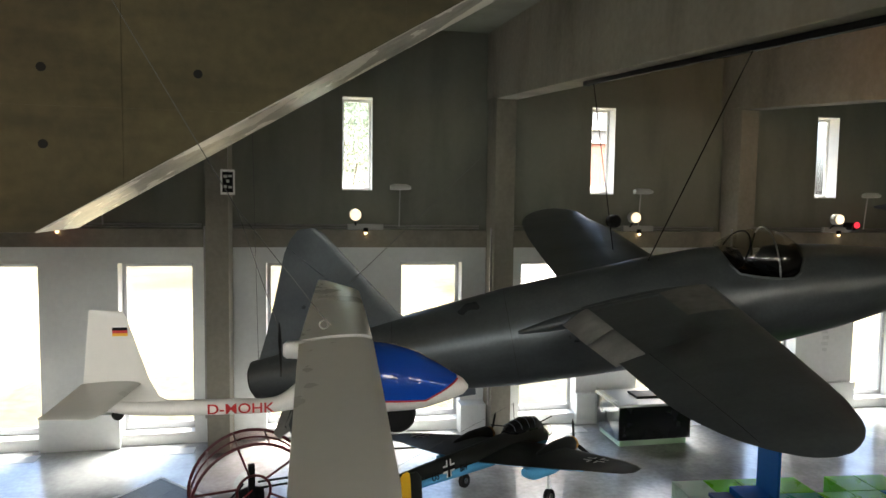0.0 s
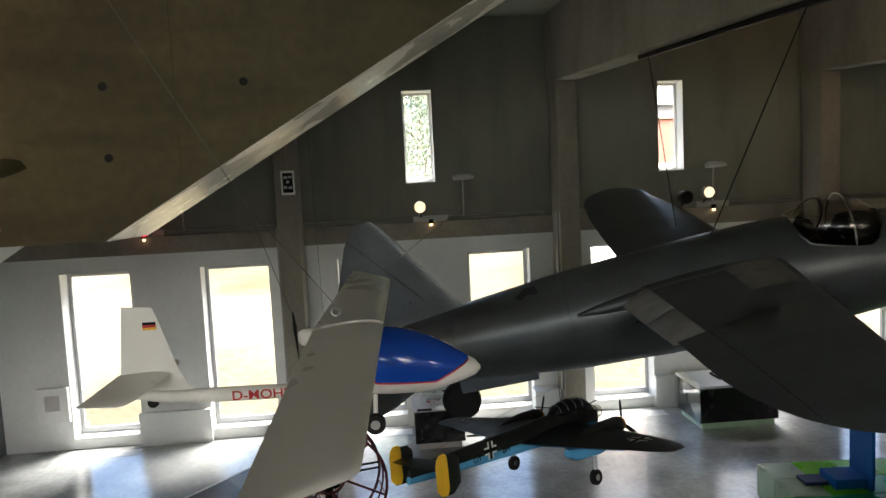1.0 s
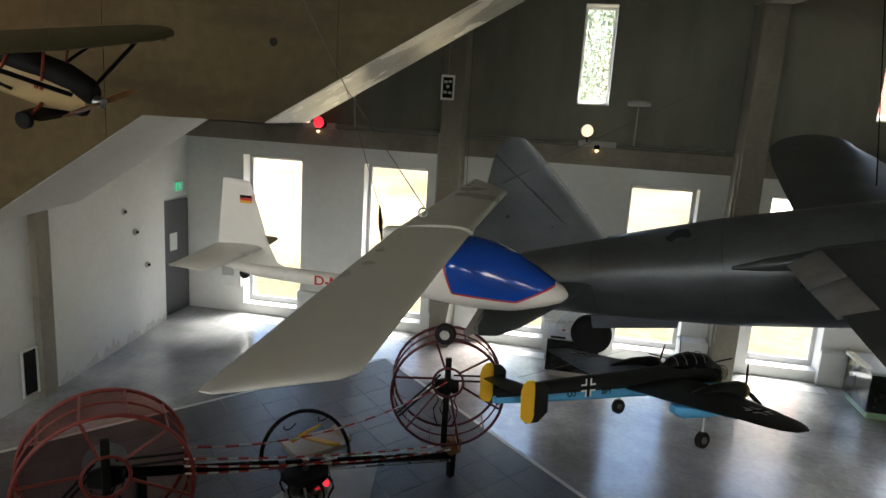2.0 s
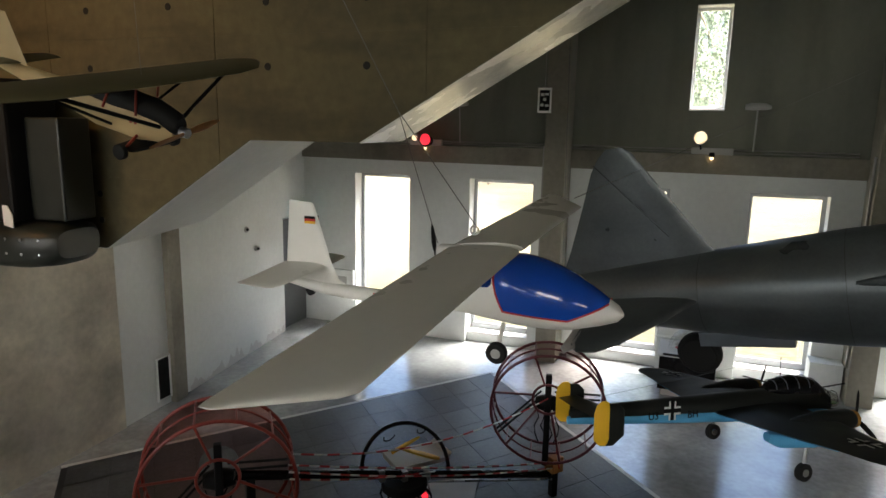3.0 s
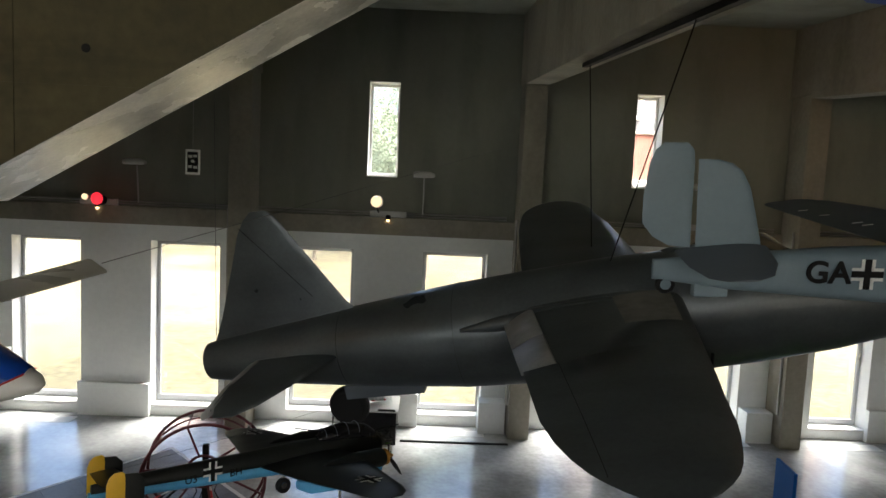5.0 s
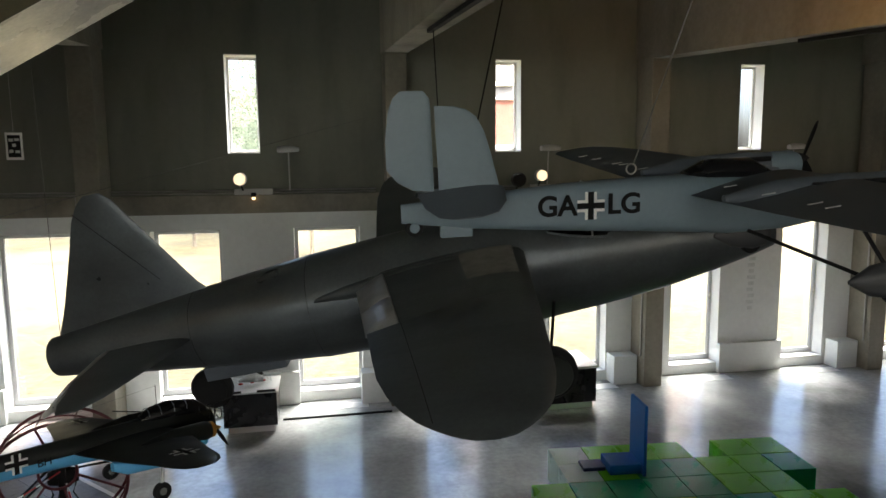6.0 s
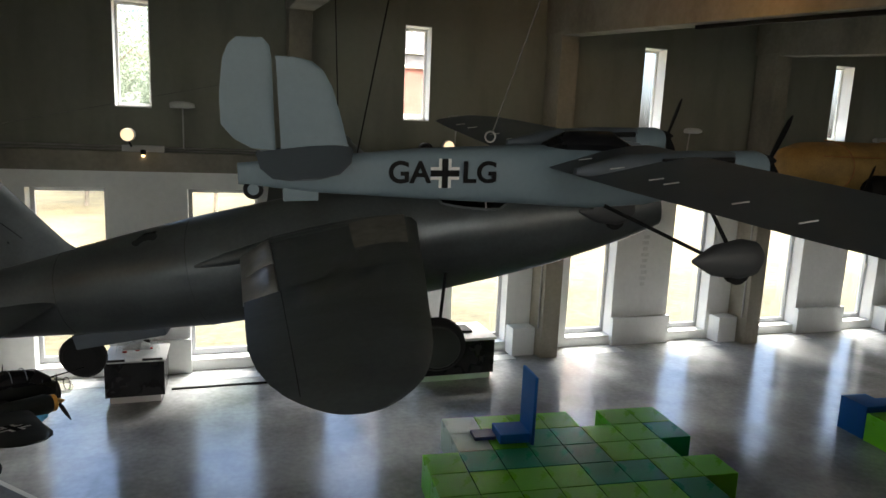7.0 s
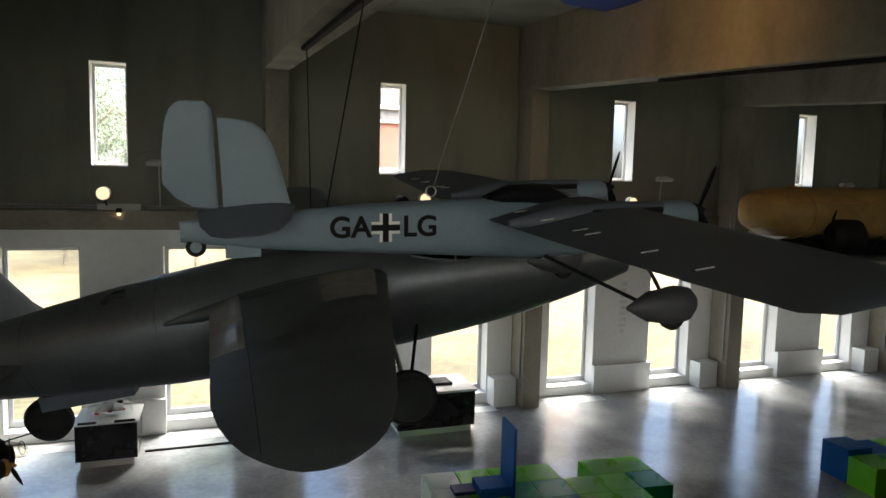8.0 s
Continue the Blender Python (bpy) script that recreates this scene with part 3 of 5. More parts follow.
FAR = [((4.86, 6.75), (3.5, 6.75), 0.085), ((4.74, 6.3), (3.5, 6.3), 0.08), ((4.62, 5.5), (3.44, 5.5), 0.07), ((4.5, 4.8), (3.4, 4.8), 0.06)]
for u in (0.0, 0.25, 0.45, 0.62, 0.76, 0.87, 0.94, 0.98, 1.0):
    k = max(math.sqrt(1 - u * u), 0.06)
    FAR.append(((3.83 + 0.53 * k, 4.3 - 0.725 * u), (3.83 - 0.42 * k, 4.3 - 0.725 * u), 0.052 * max(k, 0.2)))
far = [(across(*le), across(*te), th) for le, te, th in FAR]
part("wing", wing(far), JET_GREY, jet, smooth=True)


def skin(x, y):
    """Height of the near wing's upper skin over its chord plane."""
    for (l0, t0, h0), (l1, t1, h1) in zip(NEAR, NEAR[1:]):
        if l1[1] <= y <= l0[1]:
            f = (l0[1] - y) / (l0[1] - l1[1])
            le, te, th = l0[0] + f * (l1[0] - l0[0]), t0[0] + f * (t1[0] - t0[0]), h0 + f * (h1 - h0)
            u = min(max((le - x) / (le - te), 0.0), 1.0)
            return th * (2.97 * math.sqrt(u) - 1.26 * u - 3.516 * u * u + 2.843 * u ** 3 - 1.015 * u ** 4)
    return 0.03


# drooped flap along the near wing's trailing edge, in two bays with a crease between them
for ya, yb, da, db in ((6.6, 6.02, 0.1, 0.085), (6.0, 5.43, 0.08, 0.045)):
    fl = []
    for u in (0.0, 0.04, 0.3, 0.7, 0.96, 1.0):
        y, d = ya + u * (yb - ya), da + u * (db - da)
        puff = 0.03 if 0.0 < u < 1.0 else 0.012
        fl.append((local(3.58, y, 0.012), local(3.335, y + 0.02, -d), puff))
    part("flap", wing(fl), JET_GREY_LIT, jet, "lowered flap, its window sheen painted as a lighter grey", smooth=True)
bm = bmesh.new()
n = 8
corner = [Vector(c) for c in ((4.226, 6.43), (4.71, 6.41), (4.58, 5.74), (4.17, 5.82))]
grid = []
for i in range(n + 1):
    row = []
    for j in range(n + 1):
        p = corner[0].lerp(corner[1], i / n).lerp(corner[3].lerp(corner[2], i / n), j / n)
        row.append(bm.verts.new(local(p.x, p.y, skin(p.x, p.y) + 0.007)))
    grid.append(row)
for i in range(n):
    for j in range(n):
        bm.faces.new((grid[i][j], grid[i + 1][j], grid[i + 1][j + 1], grid[i][j + 1]))
bmesh.ops.solidify(bm, geom=bm.faces[:], thickness=0.004)
part("wing_patch", bm, JET_PATCH, jet, "lighter rectangular patch on the wing")
for sgn in (-1, 1):
    fillet = [(2.9, sgn * 0.44, 0.2, 0.015, 0.015), (3.2, sgn * 0.47, 0.23, 0.05, 0.06), (3.6, sgn * 0.5, 0.27, 0.09, 0.09), (4.2, sgn * 0.5, 0.3, 0.1, 0.09), (4.8, sgn * 0.46, 0.3, 0.04, 0.05)]
    loops = [[(x, y + a * math.cos(k * math.pi / 8), z + b * math.sin(k * math.pi / 8)) for k in range(16)] for x, y, z, a, b in fillet]
    part("wing_fillet", rings(bmesh.new(), loops), JET_GREY, jet, smooth=True)
    part("panel_line", tube(bmesh.new(), [(1.35 + 0.0, sgn * 0.052, 0.6), (0.72, sgn * 0.045, 1.4)][::-1], 0.003, 5), DARK, jet)
# tail
fin = [((1.86, 0, 0.3), (0.03, 0, 0.1), 0.055), ((1.68, 0, 0.5), (0.26, 0, 0.5), 0.052), ((1.4, 0, 0.98), (0.5, 0, 0.98), 0.045), ((1.2, 0, 1.32), (0.66, 0, 1.32), 0.036), ((1.12, 0, 1.46), (0.76, 0, 1.46), 0.028), ((1.03, 0, 1.54), (0.86, 0, 1.54), 0.014)]
part("fin", wing(fin, up=(0, 1, 0)), JET_GREY, jet, smooth=True)
for sgn in (-1, 1):
    st = [((1.72, sgn * 0.2, 0.06), (0.72, sgn * 0.2, 0.06), 0.04), ((1.4, sgn * 0.75, 0.0), (0.62, sgn * 0.75, 0.0), 0.035), ((1.1, sgn * 1.12, -0.06), (0.62, sgn * 1.12, -0.06), 0.025), ((0.92, sgn * 1.25, -0.08), (0.72, sgn * 1.25, -0.08), 0.01)]
    part("tailplane", wing(st), JET_GREY, jet, smooth=True)
    el = [((0.73, sgn * 0.3, 0.055), (0.6, sgn * 0.3, 0.02), 0.014), ((0.66, sgn * 0.7, 0.004), (0.5, sgn * 0.7, -0.05), 0.014), ((0.66, sgn * 1.1, -0.055), (0.5, sgn * 1.12, -0.11), 0.012), ((0.7, sgn * 1.2, -0.07), (0.58, sgn * 1.22, -0.11), 0.006)]
    part("elevator", wing(el), JET_GREY_LIT, jet, "lowered elevator, its lit look painted as a lighter grey", smooth=True)
# cockpit
part("headrest", hull([(5.1, 0.42, 0.1, 0.06), (5.16, 0.44, 0.14, 0.12), (5.24, 0.42, 0.12, 0.1), (5.28, 0.4, 0.08, 0.05)], 16), DARK, jet, "dark rounded seat headrest", smooth=True)
part("windscreen_coaming", hull([(5.46, 0.3, 0.2, 0.06), (5.56, 0.33, 0.28, 0.15), (5.7, 0.33, 0.28, 0.15), (5.8, 0.34, 0.2, 0.1)], 20), DARK, jet, "dark instrument hood", smooth=True)
crease = [local(x, y, skin(x, y) + 0.001) for x, y in [(3.585, 5.4 - 0.09 * k) for k in range(16)]]
part("panel_line", tube(bmesh.new(), crease, 0.0024, 5), DARK, jet)
DOME = [(5.04, 0.58, 0.1, 0.03), (5.12, 0.52, 0.22, 0.12), (5.25, 0.47, 0.3, 0.2), (5.4, 0.43, 0.34, 0.262), (5.55, 0.4, 0.34, 0.295), (5.7, 0.37, 0.3, 0.24), (5.8, 0.38, 0.2, 0.12), (5.86, 0.42, 0.06, 0.03)]
bm = hull(DOME, 32)
bmesh.ops.delete(bm, geom=[f for f in bm.faces if f.calc_center_median().z < 0.26], context="FACES")
canopy = part("canopy", bm, SMOKED, jet, "thin clear canopy", smooth=True)
for base, top, w, z0, h in ((5.2, 5.34, 0.29, 0.5, 0.19), (5.5, 5.53, 0.345, 0.27, 0.43)):
    bm = bmesh.new()
    tube(bm, [(base + (top - base) * math.sin(a), w * math.cos(a), z0 + h * math.sin(a)) for a in [math.pi * i / 20 for i in range(21)]], 0.009, 6)
    part("canopy_bow", bm, STEEL if base > 5.4 else DARK, canopy)
part("belly_slab", boxed(1.5, 2.35, -0.14, 0.14, -0.53, -0.38, bevel=0.01), SPOTTER_WING, jet, "flat grey belly keel")

# ---- white motor glider model ----
GL = body_frame((1.03, 2.81, 3.81), -1.5, 0, 2.8)
gl = thing("motor_glider_model", GL, "white model motor glider with a blue canopy", "model aircraft")
BODY = [(-0.775, -0.035, 0.012, 0.016), (-0.6, -0.056, 0.021, 0.024), (-0.3, -0.062, 0.024, 0.025), (-0.17, -0.058, 0.0255, 0.026), (-0.08, -0.02, 0.05, 0.055), (0.05, 0.015, 0.09, 0.1), (0.18, 0.012, 0.1, 0.105), (0.3, -0.002, 0.085, 0.085), (0.4, -0.012, 0.055, 0.05), (0.45, -0.018, 0.028, 0.026), (0.466, -0.02, 0.006, 0.006)]
BUBBLE = [(0.04, 0.05, 0.05, 0.04), (0.09, 0.045, 0.094, 0.088), (0.18, 0.035, 0.106, 0.1), (0.29, 0.016, 0.091, 0.086), (0.37, -0.001, 0.066, 0.058), (0.44, -0.012, 0.032, 0.028)]


def station(table, x):
    """The section of a body at x, on a smooth curve through its stations."""
    k = max(i for i in range(len(table) - 1) if table[i][0] <= x or i == 0)
    p = [Vector(table[min(max(k + d, 0), len(table) - 1)][1:]) for d in (-1, 0, 1, 2)]
    u = min(max((x - table[k][0]) / (table[k + 1][0] - table[k][0]), 0.0), 1.0)
    return p[1] + (p[2] - p[0]) * 0.5 * u + (p[0] * 2 - p[1] * 5 + p[2] * 4 - p[3]) * 0.5 * u * u + (p[1] * 3 - p[0] - p[2] * 3 + p[3]) * 0.5 * u ** 3


def shell(x, a, out=0.003):
    """Point of the glider's outer skin, canopy bubble included, at angle a over the side."""
    c, q = math.cos(a), math.sin(a)
    zf, yf, hf = station(BODY, x)
    zb, yb, hb = station(BUBBLE, x)
    r = 1 / math.sqrt((c / yf) ** 2 + (q / hf) ** 2)
    d = zb - zf
    qa, qb, qc = (c / yb) ** 2 + (q / hb) ** 2, -2 * q * d / hb ** 2, (d / hb) ** 2 - 1
    disc_ = qb * qb - 4 * qa * qc
    if disc_ > 0:
        r = max(r, (-qb + math.sqrt(disc_)) / (2 * qa))
    return Vector((x, (r + out) * c, zf + (r + out) * q))


def canopy_edge(x):
    """Angle of the canopy's lower edge: a leaning rear edge, a straight sill, a rising front."""
    low = [(0.066, 0.115), (0.072, 0.07), (0.085, 0.03), (0.108, -0.026), (0.31, -0.036), (0.425, 0.018)]
    k = max(i for i in range(len(low) - 1) if low[i][0] <= x + 1e-9 or i == 0)
    u = (x - low[k][0]) / (low[k + 1][0] - low[k][0])
    z = low[k][1] + u * (low[k + 1][1] - low[k][1])
    lo, hi = -1.2, math.pi / 2 - 0.02
    for _ in range(30):
        m = (lo + hi) / 2
        lo, hi = (m, hi) if shell(x, m).z < z else (lo, m)
    return lo


part("fuselage", hull([(x, *station(BODY, x)) for x in [-0.775 + 1.241 * i / 70 for i in range(71)]], 32), UL_WHITE, gl, smooth=True)
bm = bmesh.new()
grid = []
XC = [0.066, 0.069, 0.072, 0.078, 0.085, 0.092, 0.1, 0.108] + [0.108 + 0.202 * i / 14 for i in range(1, 15)] + [0.31 + 0.113 * i / 12 for i in range(1, 13)]
for x in XC:
    e = canopy_edge(x)
    grid.append([bm.verts.new(shell(x, e + (math.pi - 2 * e) * j / 24)) for j in range(25)])
for r0, r1 in zip(grid, grid[1:]):
    for j in range(24):
        bm.faces.new((r0[j], r0[j + 1], r1[j + 1], r1[j]))
bmesh.ops.solidify(bm, geom=bm.faces[:], thickness=0.004)
cn = part("canopy", bm, UL_BLUE, gl, "glossy blue canopy", smooth=True)
for sgn in (-1, 1):
    edge = [shell(x, canopy_edge(x), 0.004) for x in XC]
    pts = [(p.x, sgn * p.y, p.z) for p in edge]
    part("trim_stripe", tube(bmesh.new(), pts, 0.003, 6), RED, gl, "red line under the canopy")
    part("rear_window", hull([(0.02, 0.06, 0.086, 0.03), (0.03, 0.06, 0.0885, 0.045), (0.055, 0.06, 0.0925, 0.05), (0.065, 0.06, 0.092, 0.03)], 16), UL_BLUE, gl, "small blue side window")
    w = [((0.14, sgn * 0.02, 0.15), (-0.1, sgn * 0.02, 0.147), 0.017), ((0.138, sgn * 0.45, 0.142), (-0.088, sgn * 0.45, 0.147), 0.015), ((0.135, sgn * 0.98, 0.125), (-0.072, sgn * 0.98, 0.146), 0.014), ((0.132, sgn * 1.03, 0.122), (-0.07, sgn * 1.03, 0.146), 0.013), ((0.112, sgn * 1.065, 0.123), (-0.068, sgn * 1.07, 0.146), 0.012), ((-0.01, sgn * 1.19, 0.14), (-0.064, sgn * 1.2, 0.147), 0.006), ((-0.038, sgn * 1.218, 0.144), (-0.06, sgn * 1.222, 0.147), 0.002)]
    part("wing", wing(w), UL_WHITE, gl, smooth=True)
    t = [((-0.585, sgn * 0.01, 0.025), (-0.76, sgn * 0.01, 0.03), 0.01), ((-0.63, sgn * 0.2, 0.006), (-0.79, sgn * 0.205, 0.008), 0.009), ((-0.65, sgn * 0.236, 0.002), (-0.8, sgn * 0.232, 0.005), 0.005), ((-0.67, sgn * 0.244, 0.001), (-0.79, sgn * 0.24, 0.004), 0.002)]
    part("tailplane", wing(t), UL_WHITE, gl, smooth=True)
part("pylon", hull([(-0.06, 0.12, 0.02, 0.036), (0.0, 0.12, 0.035, 0.038), (0.1, 0.11, 0.03, 0.045)], 12), UL_WHITE, gl, smooth=True)
f = [((-0.48, 0, -0.05), (-0.765, 0, -0.05), 0.014), ((-0.535, 0, -0.02), (-0.762, 0, -0.02), 0.013), ((-0.565, 0, 0.04), (-0.757, 0, 0.04), 0.012), ((-0.625, 0, 0.235), (-0.735, 0, 0.24), 0.009), ((-0.632, 0, 0.252), (-0.733, 0, 0.259), 0.006), ((-0.64, 0, 0.256), (-0.731, 0, 0.262), 0.002)]
part("fin", wing(f, up=(0, 1, 0)), UL_WHITE, gl, smooth=True)
for sgn in (-1, 1):
    for i, mt in enumerate((MARK_BLACK, RED, GOLD)):
        part("flag_stripe", boxed(-0.664, -0.62, sgn * 0.0118 - 0.0012, sgn * 0.0115 + 0.001, 0.199 - 0.009 * i, 0.208 - 0.009 * i), mt, gl, "stripe of a small national flag")
en = part("engine_cowl", hull([(-0.15, 0.122, 0.018, 0.018), (-0.14, 0.122, 0.028, 0.027), (-0.09, 0.122, 0.031, 0.03), (-0.03, 0.12, 0.03, 0.028), (0.03, 0.118, 0.012, 0.012)], 18, 0.8), UL_WHITE, gl, smooth=True)
for a in (15, 195):
    turned(part("propeller_blade", blade(0.1, 0.022, 0.004), DARK, gl), pose(-0.16, 0, 0.122, a, 0, 0))
lettering("D-MOHK", 0.046, RED, gl, pose(-0.283, -0.0265, -0.062, 90, 0, 0) @ Matrix.Diagonal((1.12, 1, 1, 1)), bold=0.0004)
part("undercarriage_leg", bar((0.1, -0.05, -0.08), (0.1, -0.11, -0.15), 0.008), UL_WHITE, gl)
for y in (-0.12,):
    wh = part("wheel", disc(0.034, 0.024, "y", (0.1, y, -0.155)), RUBBER, gl, smooth=True)
    part("hub", disc(0.018, 0.027, "y", (0.1, y, -0.155)), LAMP_GREY, wh)
part("tail_wheel", disc(0.018, 0.014, "y", (-0.66, 0, -0.075)), RUBBER, gl)
part("hook", hoop(0.014, 0.003, "y", (-0.02, 0, 0.205), 18), STEEL, gl)

# ---- twin-engined bomber model ----
BO = body_frame((2.0, 4.2, 3.0), 38, -3, -8)
bo = thing("bomber_model", BO, "black and light-blue twin-engined bomber model with yellow fins", "model aircraft")
part("fuselage", hull([(-0.98, 0.02, 0.012, 0.025), (-0.8, 0.02, 0.03, 0.04), (-0.4, 0.015, 0.045, 0.055), (0.0, 0.01, 0.06, 0.072), (0.25, 0.01, 0.065, 0.078), (0.42, 0.0, 0.062, 0.075), (0.5, -0.01, 0.04, 0.05)], 20), BOMBER_TOP, bo, smooth=True)
part("belly", hull([(-0.99, -0.005, 0.012, 0.018), (-0.8, -0.008, 0.031, 0.028), (-0.4, -0.015, 0.0465, 0.04), (0.0, -0.022, 0.0615, 0.05), (0.25, -0.03, 0.0665, 0.05), (0.42, -0.035, 0.063, 0.048), (0.48, -0.035, 0.04, 0.03)], 20), BOMBER_BELLY, bo, "light blue underside", smooth=True)
nose = part("nose_glazing", hull([(0.4, 0.03, 0.055, 0.05), (0.48, 0.02, 0.05, 0.05), (0.56, 0.0, 0.03, 0.035), (0.58, -0.005, 0.012, 0.012)], 16), SMOKED, bo, "framed clear nose glazing", smooth=True)
for x, r in ((0.42, 0.057), (0.48, 0.052), (0.55, 0.034)):
    part("glazing_frame", hoop(r, 0.002, "x", (x, 0, 0.015), 20), DARK, nose)
part("cockpit", hull([(0.1, 0.075, 0.03, 0.02), (0.16, 0.085, 0.05, 0.045), (0.26, 0.09, 0.055, 0.055), (0.4, 0.075, 0.05, 0.05), (0.46, 0.05, 0.035, 0.03)], 18), BLACK_GLOSS, bo, "dark glazed cockpit", smooth=True)
for k in range(5):
    x, w, h = ((0.14, 0.045, 0.04), (0.2, 0.052, 0.05), (0.27, 0.056, 0.056), (0.34, 0.053, 0.054), (0.41, 0.049, 0.048))[k]
    part("cockpit_frame", tube(bmesh.new(), [(x, w * math.cos(a), 0.088 + h * math.sin(a) - 0.03 * (x > 0.38)) for a in [math.pi * i / 12 for i in range(13)]], 0.0022, 5), SPOTTER_WING, bo)
for sgn in (-1, 1):
    w = [((0.25, sgn * 0.04, 0.0), (-0.24, sgn * 0.04, 0.0), 0.028), ((0.22, sgn * 0.35, 0.0), (-0.19, sgn * 0.35, 0.0), 0.023), ((0.15, sgn * 0.62, 0.002), (-0.125, sgn * 0.62, 0.002), 0.016), ((0.125, sgn * 0.75, 0.0), (-0.1, sgn * 0.75, 0.0), 0.012), ((0.095, sgn * 0.815, 0.0), (-0.075, sgn * 0.815, 0.0), 0.008), ((0.05, sgn * 0.855, 0.0), (-0.035, sgn * 0.855, 0.0), 0.003)]
    part("wing", wing(w), BOMBER_TOP, bo, smooth=True)
    part("wing_underside", wing([((a[0] - 0.012, a[1], a[2] - 0.01), (b[0] + 0.01, b[1], b[2] - 0.008), t * 0.5) for a, b, t in w[:3]]), BOMBER_BELLY, bo, "light blue underside", smooth=True)
    ng = part("engine_nacelle", hull([(-0.1, -0.02, 0.01, 0.01), (0.0, -0.015, 0.04, 0.045), (0.15, 0.0, 0.05, 0.055), (0.3, 0.005, 0.048, 0.05), (0.34, 0.005, 0.035, 0.035)], 18), BOMBER_TOP, bo, smooth=True)
    turned(ng, pose(0, sgn * 0.3, 0))
    part("gear_fairing", hull([(-0.16, -0.045, 0.02, 0.02), (-0.1, -0.06, 0.045, 0.035), (0.08, -0.065, 0.05, 0.042), (0.24, -0.05, 0.045, 0.035), (0.3, -0.035, 0.03, 0.02)], 14, 0.7), BOMBER_BELLY, ng, "light blue underside of the nacelle", smooth=True)
    rg = part("cowl_ring", disc(0.041, 0.022, "x", (0.335, 0, 0.005)), GOLD_DULL, ng, "yellow cowling ring", smooth=True)
    part("spinner", hull([(0.34, 0.005, 0.022, 0.022), (0.37, 0.005, 0.016, 0.016), (0.39, 0.005, 0.003, 0.003)], 12), GOLD_DULL, ng, smooth=True)
    for a in (10, 130, 250):
        turned(part("propeller_blade", blade(0.135, 0.024, 0.004), DARK, ng), pose(0.36, 0, 0.005, a + sgn * 8, 0, 0))
    t = [((-0.82, 0, 0.05), (-0.96, 0, 0.05), 0.01), ((-0.84, sgn * 0.17, 0.05), (-0.95, sgn * 0.17, 0.05), 0.008)]
    part("tailplane", wing(t), BOMBER_TOP, bo, smooth=True)
    fn = [((-0.86, sgn * 0.175, -0.07), (-0.93, sgn * 0.175, -0.07), 0.008), ((-0.81, sgn * 0.175, -0.03), (-0.95, sgn * 0.175, -0.04), 0.009), ((-0.81, sgn * 0.175, 0.08), (-0.95, sgn * 0.175, 0.08), 0.009), ((-0.84, sgn * 0.175, 0.11), (-0.92, sgn * 0.175, 0.115), 0.006)]
    fb = part("fin", wing(fn, up=(0, 1, 0)), BOMBER_TOP, bo, "black tail fin with a yellow rudder", smooth=True)
    rd = [((-0.885, sgn * 0.175, -0.072), (-0.935, sgn * 0.175, -0.066), 0.006), ((-0.875, sgn * 0.175, -0.04), (-0.96, sgn * 0.175, -0.04), 0.0085), ((-0.875, sgn * 0.175, 0.08), (-0.96, sgn * 0.175, 0.075), 0.0085), ((-0.885, sgn * 0.175, 0.112), (-0.95, sgn * 0.175, 0.105), 0.007), ((-0.9, sgn * 0.175, 0.124), (-0.93, sgn * 0.175, 0.122), 0.004)]
    part("rudder", wing(rd, up=(0, 1, 0)), YELLOW, fb, "yellow rudder", smooth=True)
    part("undercarriage_leg", bar((0.08, sgn * 0.3, -0.04), (0.06, sgn * 0.3, -0.2), 0.008), STEEL, bo)
    wh = part("wheel", disc(0.042, 0.03, "y", (0.06, sgn * 0.3, -0.225)), RUBBER, bo, smooth=True)
    part("hub", disc(0.02, 0.034, "y", (0.06, sgn * 0.3, -0.225)), STEEL, wh)


def cross(parent, m, r, name="wing_cross"):
    """A white-edged black bar cross on a surface, in its x, y plane."""
    top = part(name, box(boxed(-r, r, -r * 0.2, r * 0.2, 0, 0.0008), -r * 0.2, r * 0.2, -r, r, 0.00005, 0.00085), MARK_BLACK, parent, "black cross marking with white edges")
    turned(top, m)
    for a in range(4):
        for s in (-1, 1):
            turned(part("cross_edge", boxed(r * 0.22, r, s * r * 0.33 - r * 0.1, s * r * 0.33 + r * 0.1, 0, 0.0012), MARK_WHITE, top), pose(0, 0, 0, 0, 0, 90 * a))
    return top


cross(bo, pose(-0.47, -0.0475, 0.02, 90, 0, 0), 0.045, "fuselage_cross")
for sgn in (-1, 1):
    cross(bo, pose(0.03, sgn * 0.62, 0.0185, 0, 2, 0), 0.06)
lettering("BH", 0.05, MARK_BLACK, bo, pose(-0.36, -0.055, -0.002, 90, 0, 3))
lettering("U3", 0.05, MARK_BLACK, bo, pose(-0.57, -0.046, -0.002, 90, 0, 3))
part("mast", bar((0.2, 0, 0.12), (0.2, 0, 0.24), 0.002), DARK, bo)
part("gun", bar((0.44, 0.02, 0.06), (0.66, 0.03, 0.075), 0.004), DARK, bo)
part("gun", bar((0.14, 0.0, 0.11), (-0.02, 0.01, 0.15), 0.003), DARK, bo)
part("aerial_wire", bar((0.2, 0, 0.235), (-0.86, 0.0, 0.09), 0.0008, 5), CABLE_GREY, bo)

